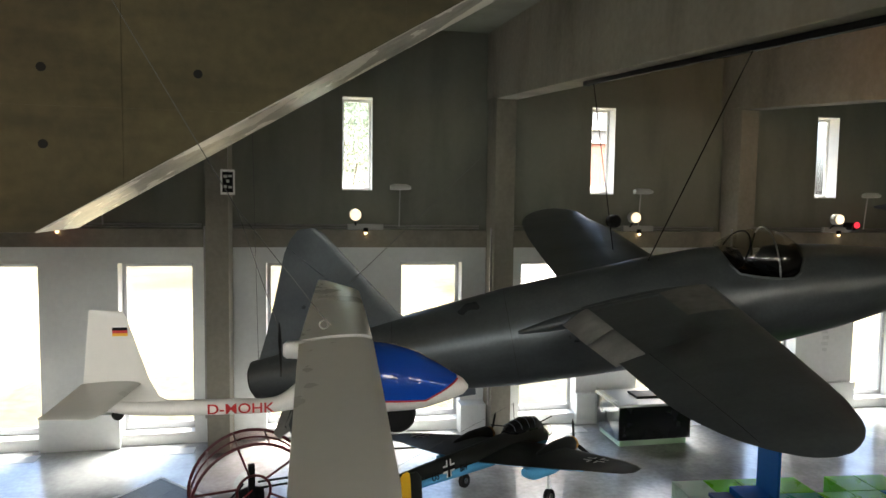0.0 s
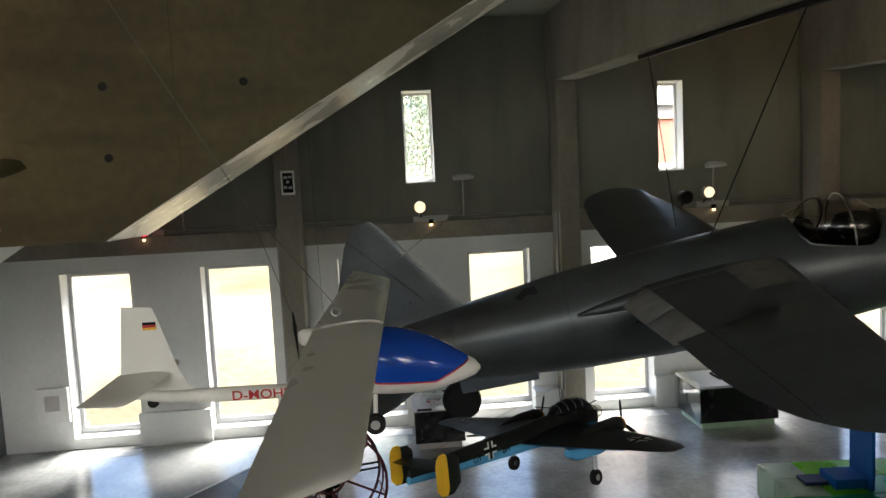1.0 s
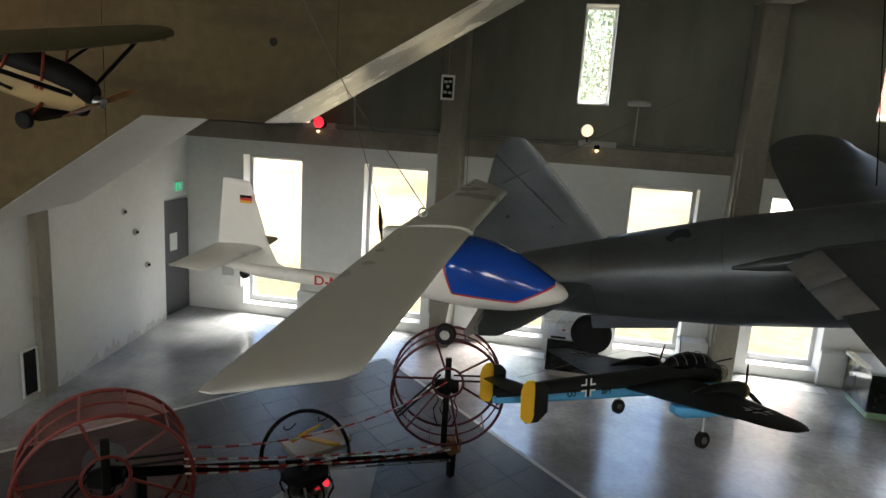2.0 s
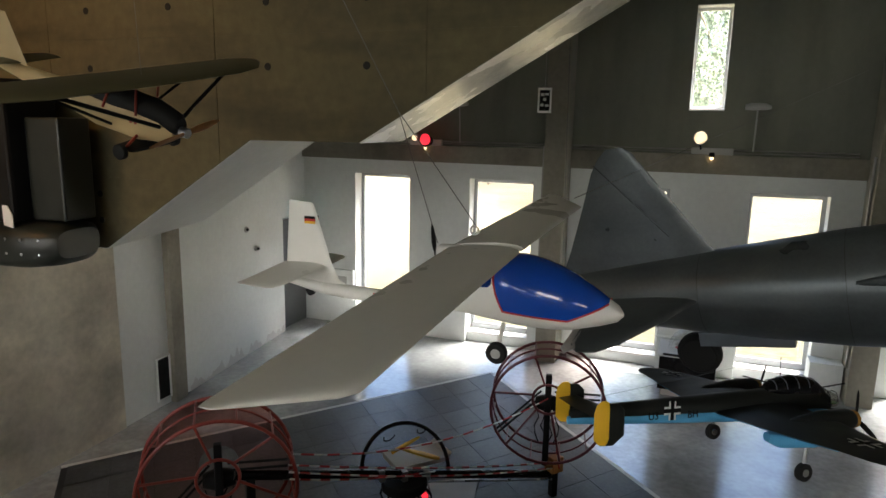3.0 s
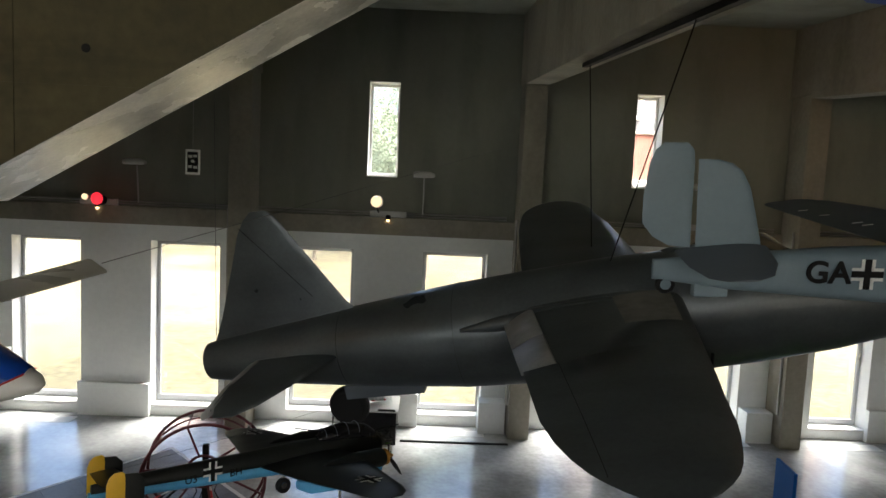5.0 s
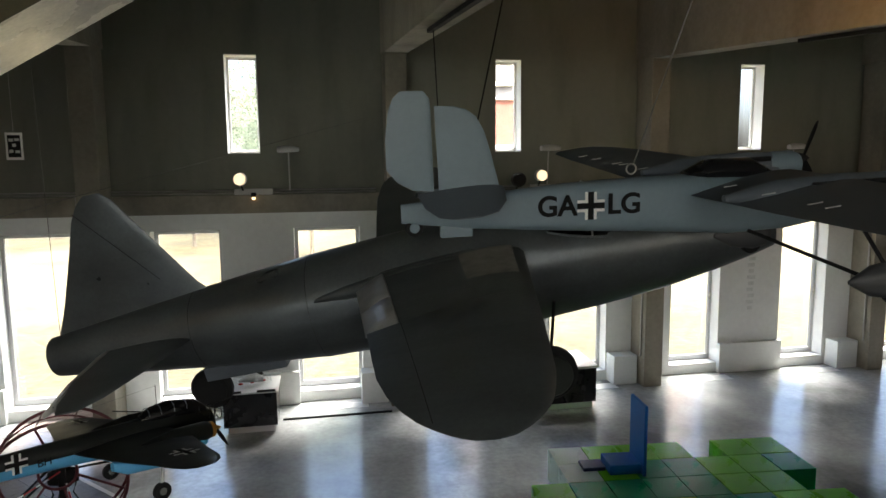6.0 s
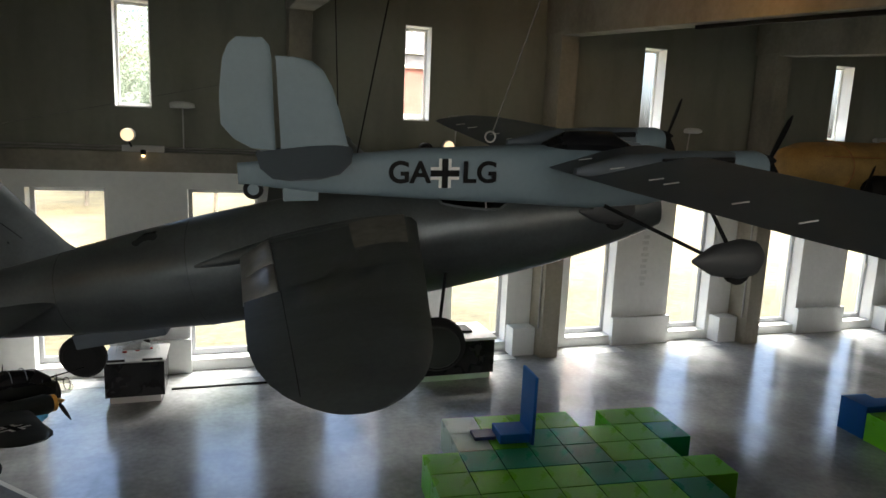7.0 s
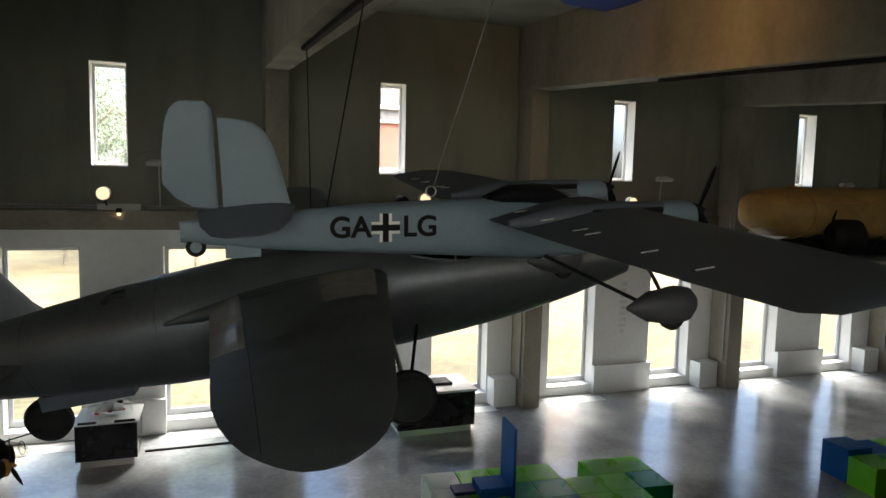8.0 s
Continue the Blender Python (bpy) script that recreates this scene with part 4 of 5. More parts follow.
# ---- spotter plane model ----
SP = body_frame((3.3, 2.75, 4.19), -2, 2, 5)
sp = thing("spotter_plane_model", SP, "pale blue-grey high-wing model plane with wheel spats", "model aircraft")
part("fuselage", hull([(-0.02, 0.03, 0.008, 0.03), (0.2, 0.025, 0.035, 0.052), (0.5, 0.025, 0.058, 0.075), (0.8, 0.02, 0.075, 0.09), (1.05, 0.01, 0.08, 0.1), (1.25, 0.0, 0.07, 0.085), (1.36, -0.02, 0.045, 0.05), (1.4, -0.03, 0.01, 0.015)], 20, 0.7), SPOTTER_BLUE, sp, smooth=True)
fin = [((0.3, 0, 0.05), (0.1, 0, 0.05), 0.012), ((0.285, 0, 0.12), (0.099, 0, 0.12), 0.012), ((0.265, 0, 0.2), (0.097, 0, 0.2), 0.012), ((0.245, 0, 0.27), (0.095, 0, 0.27), 0.011), ((0.22, 0, 0.315), (0.094, 0, 0.315), 0.009), ((0.19, 0, 0.338), (0.093, 0, 0.34), 0.006), ((0.15, 0, 0.348), (0.092, 0, 0.35), 0.003)]
part("fin", wing(fin, up=(0, 1, 0)), SPOTTER_BLUE, sp, smooth=True)
rud = [((0.085, 0, 0.095), (0.02, 0, 0.1), 0.008), ((0.085, 0, 0.12), (-0.025, 0, 0.125), 0.01), ((0.084, 0, 0.16), (-0.058, 0, 0.165), 0.011), ((0.083, 0, 0.25), (-0.058, 0, 0.25), 0.011), ((0.082, 0, 0.34), (-0.045, 0, 0.34), 0.01), ((0.078, 0, 0.375), (-0.03, 0, 0.375), 0.008), ((0.06, 0, 0.395), (-0.008, 0, 0.395), 0.003)]
part("rudder", wing(rud, up=(0, 1, 0)), SPOTTER_BLUE, sp, smooth=True)
for sgn in (-1, 1):
    t = [((0.3, sgn * 0.02, 0.1), (0.03, sgn * 0.02, 0.09), 0.013), ((0.28, sgn * 0.13, 0.075), (0.04, sgn * 0.13, 0.062), 0.011), ((0.24, sgn * 0.2, 0.055), (0.07, sgn * 0.2, 0.045), 0.007), ((0.19, sgn * 0.225, 0.047), (0.11, sgn * 0.225, 0.043), 0.003)]
    part("tailplane", wing(t), SPOTTER_WING, sp, smooth=True)
    w = [((1.28, sgn * 0.05, 0.1), (0.885, sgn * 0.05, 0.05), 0.026), ((1.26, sgn * 0.5, 0.1), (0.885, sgn * 0.5, 0.058), 0.024), ((1.23, sgn * 1.05, 0.105), (0.885, sgn * 1.05, 0.075), 0.017), ((1.2, sgn * 1.22, 0.108), (0.89, sgn * 1.28, 0.085), 0.012), ((1.12, sgn * 1.3, 0.11), (0.92, sgn * 1.325, 0.092), 0.008), ((1.06, sgn * 1.32, 0.11), (1.0, sgn * 1.325, 0.1), 0.003)]
    wg = part("wing", wing(w), SPOTTER_WING, sp, "slate grey wing with small white tabs", smooth=True)
    for y in (0.2, 0.38, 0.56, 0.62, 0.85, 1.02):
        turned(part("tab", boxed(-0.02, 0.02, -0.0011, 0.0011, -0.0015, 0.0012), LAMP_GREY, wg), pose(0.94, sgn * y, 0.092, 0, -6, 0))
    spat = part("wheel_spat", hull([(-0.14, -0.02, 0.004, 0.006), (-0.06, -0.02, 0.03, 0.045), (0.04, -0.02, 0.04, 0.06), (0.1, -0.02, 0.035, 0.05), (0.13, -0.02, 0.015, 0.025)], 16), SPAT, sp, smooth=True)
    turned(spat, pose(1.315, -0.05 + sgn * 0.345, -0.15) @ Matrix.Diagonal((0.85, 1, 1, 1)))
    part("wheel", disc(0.05, 0.03, "y", (0.04, 0, -0.045)), RUBBER, spat)
    part("strut", bar((1.08, -0.04 + sgn * 0.05, -0.07), (1.25, -0.05 + sgn * 0.345, -0.16), 0.006), DARK, sp)
    part("strut", bar((1.24, -0.04 + sgn * 0.25, 0.06), (1.3, -0.05 + sgn * 0.345, -0.12), 0.006), DARK, sp)
for y in (-0.3, 0.22):
    nc = part("engine_nacelle", hull([(0.86, 0.09, 0.01, 0.01), (1.0, 0.1, 0.04, 0.035), (1.2, 0.098, 0.05, 0.048), (1.42, 0.095, 0.05, 0.048), (1.46, 0.095, 0.034, 0.034)], 18), SPOTTER_WING, sp, smooth=True)
    turned(nc, pose(0, y, -0.018 if y < 0 else 0.004))
    part("cowling", hull([(1.33, 0.093, 0.052, 0.049), (1.36, 0.094, 0.054, 0.051), (1.43, 0.095, 0.053, 0.051), (1.455, 0.095, 0.044, 0.043)], 18), SPOTTER_BLUE, nc, "pale blue-grey cowling", smooth=True)
    part("exhaust", tube(bmesh.new(), ((1.1, -0.045, 0.12), (1.32, -0.05, 0.125)), 0.01, 6), DARK, nc)
    part("spinner", hull([(1.46, 0.115, 0.022, 0.022), (1.49, 0.115, 0.016, 0.016), (1.51, 0.115, 0.003, 0.003)], 12), DARK, nc, smooth=True)
    for a in (25, 145, 265):
        turned(part("propeller_blade", blade(0.15, 0.034, 0.005), DARK, nc), pose(1.485, 0, 0.115, a, 0, 0))
part("cockpit", hull([(0.9, 0.1, 0.03, 0.02), (0.98, 0.12, 0.06, 0.035), (1.12, 0.115, 0.06, 0.04), (1.2, 0.09, 0.04, 0.02)], 14), BLACK_GLOSS, sp, "dark glazed cockpit", smooth=True)
tw = part("tail_wheel", disc(0.028, 0.014, "y", (0.02, 0, -0.015)), RUBBER, sp, smooth=True)
part("hub", disc(0.017, 0.017, "y", (0.02, 0, -0.015)), SPOTTER_BLUE, tw)
part("tail_skid_block", boxed(0.1, 0.2, -0.015, 0.015, -0.05, -0.005, bevel=0.004), SPOTTER_BLUE, sp)
part("hook", hoop(0.016, 0.003, "y", (0.72, 0, 0.135), 18), STEEL, sp)
lettering("GA", 0.088, MARK_BLACK, sp, pose(0.455, -0.064, 0.035, 90, 0, -3.5), bold=0.0022)
lettering("LG", 0.088, MARK_BLACK, sp, pose(0.665, -0.0785, 0.035, 90, 0, -3.5), bold=0.0022)
cross(sp, pose(0.56, -0.0715, 0.035, 90, 0, -3.5), 0.043, "fuselage_cross")

# ---- foam blocks and seat ----
BLOCK = Matrix.Translation((6.05, 9.13, 0)) @ Matrix.Rotation(radians(-5), 4, "Z")
cube_mesh = finish(boxed(0.004, 0.466, -0.502, -0.004, 0, 0.44, bevel=0.008), "foam_block", BOX_GREEN)
CELLS = {0: [0, 1, 2, 3, 5, 6], 1: [0, 1, 2, 3, 4, 5, 6], 2: [-1, 0, 1, 2, 3, 4, 5], 3: [-1, 0, 1, 2, 3, 4, 5, 6], 4: [-1, 0, 1, 2, 3, 4, 5], 5: [0, 1, 2, 3, 4]}
TEAL = {(1, 2), (1, 3), (2, 0), (2, 1), (2, 2), (2, 3), (1, 6), (3, 3), (3, 4), (4, 6), (4, 5)}
for j, cells in CELLS.items():
    for i in cells:
        me = cube_mesh.copy()
        me.materials.clear()
        me.materials.append(BOX_PALE if (j, i) in {(0, 0), (1, 0)} else BOX_TEAL if (j, i) in TEAL else BOX_GREEN)
        o = new("foam_block", me)
        o.matrix_world = BLOCK @ Matrix.Translation((i * 0.47, -j * 0.506, 0))
        tagged(o, "glossy foam play block in a green and teal platform", "foam block", "foam platform")


def cable(name, pts, r=0.004, mat=CABLE_GREY, label="thin steel suspension cable"):
    tagged(part(name, tube(bmesh.new(), pts, r, 6), mat), label, "cable", "suspension cables")
M_SEAT = BLOCK @ Matrix.Translation((0.58, -0.62, 0.444))
seat = thing("play_seat", M_SEAT, "blue foam seat with a tall thin back on the green platform", "seat")
part("seat_block", boxed(0.0, 0.42, -0.28, 0.1, 0, 0.13, bevel=0.01), BOX_BLUE, seat)
part("backrest", boxed(0.4, 0.44, -0.36, 0.12, 0, 0.92, bevel=0.008), BOX_BLUE, seat)
part("footrest", boxed(-0.3, -0.01, -0.14, 0.1, 0.0, 0.05, bevel=0.006), BLUE_NAVY, seat, "dark blue footrest")
M2 = Matrix.Translation((12.55, 8.42, 0)) @ Matrix.Rotation(radians(-5), 4, "Z")
for i, j, k, mt, lab in ((0, 0, 0, BOX_BLUE, "blue foam play block"), (2, 0, 0, BOX_GREEN, "green foam play block"), (0, 1, 0, BOX_GREEN, "green foam play block"), (1, 1, 0, BOX_TEAL, "teal foam play block"), (1, 0, 0, BOX_BLUE, "blue foam play block"),
                         (2, 1, 0, BOX_GREEN, "green foam play block"), (1, 2, 0, BOX_GREEN, "green foam play block"), (2, 2, 0, BOX_TEAL, "teal foam play block")):
    me = cube_mesh.copy()
    me.materials.clear()
    me.materials.append(mt)
    o = new("foam_block", me)
    o.matrix_world = M2 @ Matrix.Translation((i * 0.47, -j * 0.506, 0)) @ Matrix.Diagonal((1, 1, 1.2 if (i, j) == (0, 0) else 1, 1))
    tagged(o, lab + " on the grey floor", "foam block", "second foam platform")

# ---- display cases ----
case = thing("display_case", pose(1.38, 11.62, 0), "black display plinth under a clear acrylic dome", "display case")
part("base", boxed(0.06, 0.8, 0.06, 0.72, 0, 0.12), PALE, case, "pale recessed base")
part("body", boxed(0, 0.86, 0, 0.78, 0.12, 0.68, bevel=0.006), BLACK_GLOSS, case)
part("top", boxed(-0.03, 0.89, -0.03, 0.81, 0.685, 0.71, bevel=0.004), PALE, case, "pale table top")
part("dome", ball(0.33, (0.44, 0.4, 0.713), (1, 0.95, 1.1), 28), PLEXI, case, "clear acrylic dome", smooth=True)
part("exhibit", hull([(0.22, 0.78, 0.02, 0.02), (0.34, 0.82, 0.1, 0.06), (0.5, 0.83, 0.12, 0.07), (0.62, 0.8, 0.05, 0.05)], 14), LAMP_GREY, case).location = (0, 0.4, 0)
for k in range(7):
    part("exhibit_piece", ball(0.03 + 0.008 * (k % 3), (0.26 + 0.06 * k, 0.3 + 0.07 * (k * 3 % 4), 0.76 + 0.05 * (k % 3)), (1.3, 1, 0.6), 10), (RED, STEEL, DARK)[k % 3], case)
part("dome_band", boxed(0.05, 0.3, -0.035, -0.005, 0.71, 0.74), DARK, case)
part("dome_band", boxed(0.55, 0.84, -0.035, -0.005, 0.71, 0.74), DARK, case)
case = thing("display_case", pose(6.4, 11.55, 0), "wide black display case with a glazed white top", "display case")
part("base", boxed(0.05, 1.38, 0.05, 0.9, 0, 0.12), BOX_PALE, case, "pale green recessed base")
part("body", boxed(0, 1.43, 0, 0.95, 0.12, 0.74, bevel=0.006), BLACK_GLOSS, case)
part("side_pane", boxed(-0.03, -0.012, -0.02, 0.97, 0.1, 0.86), PLEXI, case)
part("top", boxed(-0.03, 1.46, -0.03, 0.98, 0.745, 0.79, bevel=0.004), PALE, case, "white table top")
part("exhibit", boxed(0.5, 1.1, 0.3, 0.7, 0.795, 0.84, bevel=0.01), DARK, case)
tagged(part("cable_duct", boxed(2.3, 4.2, 12.1, 12.14, 0, 0.025), DARK), "thin black cable duct on the floor", "cable duct")

# undercarriage of the jet
def gear(world_pt, r, top, mt):
    c, t = inv @ Vector(world_pt), inv @ Vector(top)
    wh = part("wheel", disc(r, 0.12, "y", (0, 0, 0), 28, 0.03), RUBBER, jet, smooth=True)
    wh.location = c
    part("hub", disc(r * 0.86, 0.14, "y", (0, 0, 0), 20), mt, wh)
    part("gear_leg", bar(t, c, 0.025), STEEL, jet)
    part("gear_strut", bar(t + Vector((0.25, 0, 0.05)), c, 0.015), DARK, jet)


gear((1.87, 7.8, 2.07), 0.22, (1.95, 7.75, 2.45), RUBBER)
gear((4.9, 5.9, 2.62), 0.24, (4.85, 6.35, 3.05), NACELLE)

# ---- rotor rig with two cages ----
RIG = Vector((-0.88, 6.53, 0))
ALONG = Vector((0.646, 0.763, 0)).normalized()
FACE = Vector((0.763, -0.646, 0)).normalized()
RM = Matrix((ALONG, -FACE, Vector((0, 0, 1)))).transposed().to_4x4()
RM.translation = RIG
rig = thing("rotor_rig", RM, "black beam rig with a round propeller cage at each end", "test rig")
def beam_z(x):
    """The beam hangs tilted, low on the side of the dark red cage."""
    return 0.76 - 0.255 * x


part("beam", tube(bmesh.new(), ((-1.7, 0, beam_z(-1.7)), (1.98, 0, beam_z(1.98))), 0.045, 12), BLACK_GLOSS, rig, smooth=True)
part("stay", tube(bmesh.new(), ((0.15, -0.07, beam_z(0.15) - 0.05), (1.95, -0.06, beam_z(1.95) - 0.04)), 0.012), STEEL, rig)
part("post", disc(0.09, 0.62, "z", (0, 0, 0.31), 18), DARK, rig, smooth=True)
part("turntable", disc(0.24, 0.1, "z", (0, 0, 0.66), 24), DARK, rig, smooth=True)
part("motor", hull([(-0.18, 0.42, 0.12, 0.1), (0, 0.43, 0.16, 0.13), (0.18, 0.42, 0.12, 0.1)], 16), STEEL, rig, smooth=True)
part("signal_lamp", ball(0.035, (0.16, -0.16, 0.56), seg=12), RED_BULB, rig, "small red signal lamp")
for k in range(9):
    a = 0.7 * k
    part("hose", tube(bmesh.new(), [((0.22 + 0.05 * math.sin(1.1 * u)) * math.cos(a) + 0.02 * u, (0.22 + 0.05 * math.sin(1.1 * u)) * math.sin(a), 0.64 - 0.075 * u) for u in range(7)], 0.013, 6), DARK if k % 3 else STEEL, rig)
for k in range(3):
    part("clamp", boxed(-0.3 + 0.26 * k, -0.24 + 0.26 * k, -0.06, 0.06, beam_z(-0.27 + 0.26 * k) - 0.06, beam_z(-0.27 + 0.26 * k) + 0.06, bevel=0.008), STEEL, rig)
bm = bmesh.new()
tube(bm, [(0.05 + 0.5 * math.cos(a), 0.05, beam_z(0.5 * math.cos(a)) + 0.02 + 0.52 * math.sin(a)) for a in [math.pi * i / 28 for i in range(29)]], 0.022, 8)
part("guard_hoop", bm, BLACK_GLOSS, rig, "black half hoop over the hub", smooth=True)
for x in (-0.16, 0.22):
    bm = bmesh.new()
    tube(bm, [(x + 0.06 * math.cos(a) * (1 + 0.2 * math.cos(3 * a)), 0.05, 1.2 + 0.05 * math.sin(a)) for a in [math.pi * (1 + i / 10) for i in range(11)]], 0.007, 6)
    part("hoop_clip", bm, DARK, rig)
turned(part("propeller_blade", blade(0.55, 0.1, 0.02, turn=12), GOLD, rig, "yellow propeller blade"), pose(0.46, 0.1, 0.78, 0, -64, 0))
turned(part("propeller_blade", blade(0.34, 0.08, 0.02, turn=12), GOLD, rig, "yellow propeller blade"), pose(-0.1, 0.1, 0.98, 0, 72, 0))
part("seat_shell", prism([(-0.1, 0.0), (0.5, 0.0), (0.56, 0.09), (0.5, 0.05), (-0.1, 0.06)], (0, 1, 0), 0.4), PALE, rig, "white folded seat shell").location = (0.12, 0.2, 0.66)


def cage(x, z, r, mat, name, half, face):
    c = part(name, hoop(r, 0.017, "y", (0, -half, 0)), mat, rig, "%s tube propeller cage with fine netting" % ("dark red" if mat is MAROON else "red"), smooth=True)
    c.matrix_local = pose(x, 0, z, 0, 0, face)
    part("rear_hoop", hoop(r, 0.017, "y", (0, half, 0)), mat, c, smooth=True)
    part("middle_hoop", hoop(r * 1.0, 0.01, "y", (0, 0, 0)), mat, c, smooth=True)
    part("hub_hoop", hoop(r * 0.27, 0.015, "y", (0, -half * 0.9, 0.12), 28), mat, c, smooth=True)
    hub = Vector((0, -half * 0.9, 0.12))
    for k in range(12):
        a = math.pi * k / 6 + 0.26
        p = Vector((math.cos(a), 0, math.sin(a)))
        part("cross_tube", bar(p * r + Vector((0, -half, 0)), p * r + Vector((0, half, 0)), 0.009, 6), mat, c)
        if k % 2:
            part("spoke", bar(hub + p * r * 0.27, p * r + Vector((0, -half, 0)), 0.013, 6), mat, c)
    for dx in (-1, 1):
        for k in range(2):
            part("brace", bar((dx * 0.08, 0.06, 0.1 - 0.07 * k), (dx * r * 0.88, -half * 0.9, -0.28 + 0.5 * (dx > 0) - 0.06 * k), 0.012, 6), DARK, c)
    part("mast", boxed(-0.035, 0.035, -0.05, 0.02, -0.78 if mat is MAROON else -0.35, 0.34, bevel=0.012), DARK, c)
    m = part("engine", hull([(-0.14, -0.05, 0.06, 0.07), (0, -0.05, 0.1, 0.11), (0.14, -0.05, 0.06, 0.07)], 12), DARK, c, smooth=True)
    m.location = (0, 0.08, 0)
    for k in range(4):
        part("hose", tube(bmesh.new(), [(-0.12 + 0.08 * k + 0.03 * math.sin(2 * u + k), 0.0, -0.1 - 0.1 * u) for u in range(5)], 0.008, 6), DARK, c)
    bm = bmesh.new()
    n = 48
    loops = [[(q * math.cos(2 * math.pi * i / n), y, q * math.sin(2 * math.pi * i / n)) for i in range(n)] for q, y in ((r * 0.27, half), (r - 0.004, half), (r - 0.004, -half))]
    net = part("net", rings(bm, loops, caps=False), NET if mat is MAROON else NET_RED, c, "fine see-through reddish netting", smooth=True)
    return c


cage(1.83, 1.2, 0.64, MAROON, "propeller_cage", 0.24, -38)
cage(-1.83, 1.2, 0.66, RED_TUBE, "propeller_cage", 0.26, -11)
part("wooden_block", boxed(1.86, 2.02, -0.12, 0.04, 0.33, 0.52, bevel=0.012), WOOD, rig, "worn wooden end block")
part("end_foot", boxed(1.9, 1.98, -0.08, 0.0, 0.0, 0.33, bevel=0.01), DARK, rig)
part("end_foot", boxed(-1.6, -1.52, -0.04, 0.04, 0.0, beam_z(-1.56), bevel=0.01), DARK, rig)
board = bmesh.new()
pts = [(-1.9, 5.75), (-0.15, 5.9), (-0.5, 7.95), (-1.1, 7.6)]
lo = [board.verts.new((x, y, 0.012)) for x, y in pts]
hi = [board.verts.new((x, y, 0.05)) for x, y in pts]
board.faces.new(hi)
board.faces.new(lo[::-1])
for i in range(4):
    board.faces.new((lo[i], lo[(i + 1) % 4], hi[(i + 1) % 4], hi[i]))
tagged(part("base_board", board, LAMP_GREY), "pale grey angular floor board under the rig", "floor board")


def tape(pts, width=0.019, step=0.1):
    t = thing("barrier_tape", pose(0, 0, 0), "slack red and white striped barrier tape", "barrier tape", "barrier tapes")
    pts = [Vector(p) for p in pts]
    k = 0
    for a, b in zip(pts, pts[1:]):
        n = max(1, int((b - a).length / step))
        for i in range(n):
            p, q = a.lerp(b, i / n), a.lerp(b, (i + 1) / n)
            part("stripe", tube(bmesh.new(), (p, q), width / 2, 4), RED if k % 2 else MARK_WHITE, t)
            k += 1


def slack(a, b, sag, n=8):
    """Points of a band that hangs a little between two places of the rig."""
    a, b = RM @ Vector(a), RM @ Vector(b)
    return [a.lerp(b, k / n) - Vector((0, 0, sag * 4 * (k / n) * (1 - k / n))) for k in range(n + 1)]


tape(slack((-1.25, -0.14, 1.36), (1.78, -0.06, 1.27), 0.22))
tape(slack((-1.25, -0.16, 1.26), (1.9, -0.08, 0.46), 0.05))
tape(slack((-1.25, -0.18, 1.2), (1.9, -0.1, 0.4), 0.07))
tape(slack((-1.25, -0.2, 1.14), (0.3, -0.12, 0.78), 0.04))
tape(slack((1.8, -0.12, 1.15), (1.94, -0.14, 0.4), 0.0))

# ---- wall lamps and fixtures ----
def globe_lamp(x, z=4.165, y=12.61, glow=BULB, size=1.0):
    t = thing("spot_lamp", pose(x, y, z), "lit round spotlight on the wall ledge", "spotlight", "ledge spotlights")
    part("housing", disc(0.11 * size, 0.16, "y", (0, 0.1, 0), 20), LAMP_GREY, t, smooth=True)
    part("lens", ball(0.1 * size, (0, 0.0, 0), (1, 0.35, 1), 18), glow, t, "glowing lens", smooth=True)
    part("bracket", bar((0, 0.12, -0.1), (0.02, 0.3, -0.2), 0.015), DARK, t)
    e = thing("emergency_light", pose(x + 0.2, 12.95, 3.905), "grey strip light box with a small warm bulb under it", "emergency light", "emergency lights")
    part("housing", boxed(-0.33, 0.33, -0.06, 0.03, -0.02, 0.09, bevel=0.01), LAMP_GREY, e)
    part("bulb_holder", disc(0.045, 0.08, "z", (0, -0.09, -0.02), 14), DARK, e)
    part("bulb", ball(0.032, (0, -0.1, -0.075), (1, 1, 1), 12), WARM_BULB, e, "small glowing bulb")


def flood(x, z=4.67, y=12.75):
    t = thing("flood_lamp", pose(x, y, z), "unlit grey flood lamp on a thin stem", "flood lamp", "flood lamps")
    part("head", hull([(-0.19, 0, 0.06, 0.045), (-0.1, 0.01, 0.1, 0.06), (0.1, 0.01, 0.1, 0.055), (0.19, 0, 0.06, 0.03)], 14, 0.7), LAMP_GREY, t, smooth=True)
    part("stem", bar((0, 0.1, -0.05), (0, 0.17, -0.72), 0.014), LAMP_GREY, t)


for x in (1.703, 7.146, 11.741, 17.6):
    globe_lamp(x)
for x in (2.53, 7.35, 12.6, 17.9, -2.6):
    flood(x)
t = thing("dark_lamp", pose(6.71, 12.69, 4.09), "unlit black round spotlight on the ledge", "spotlight")
part("housing", disc(0.13, 0.2, "y", (0, 0, 0), 20), DARK, t, smooth=True)
part("bracket", bar((0, 0.05, -0.1), (0.02, 0.2, -0.18), 0.015), DARK, t)
globe_lamp(-3.5, 4.02, 12.8, size=0.55)
t = thing("warning_lamp", pose(-3.231, 12.69, 4.0), "lit red warning lamp on the ledge", "warning lamp")
part("lens", ball(0.1, (0, 0, 0), (1, 0.8, 1.1), 16), RED_BULB, t, "glowing red lens", smooth=True)
part("socket", disc(0.09, 0.14, "y", (0, 0.14, -0.03), 16), DARK, t, smooth=True)
t = thing("warning_lamp", pose(12.2, 12.66, 4.05), "lit red warning lamp on the ledge", "warning lamp")
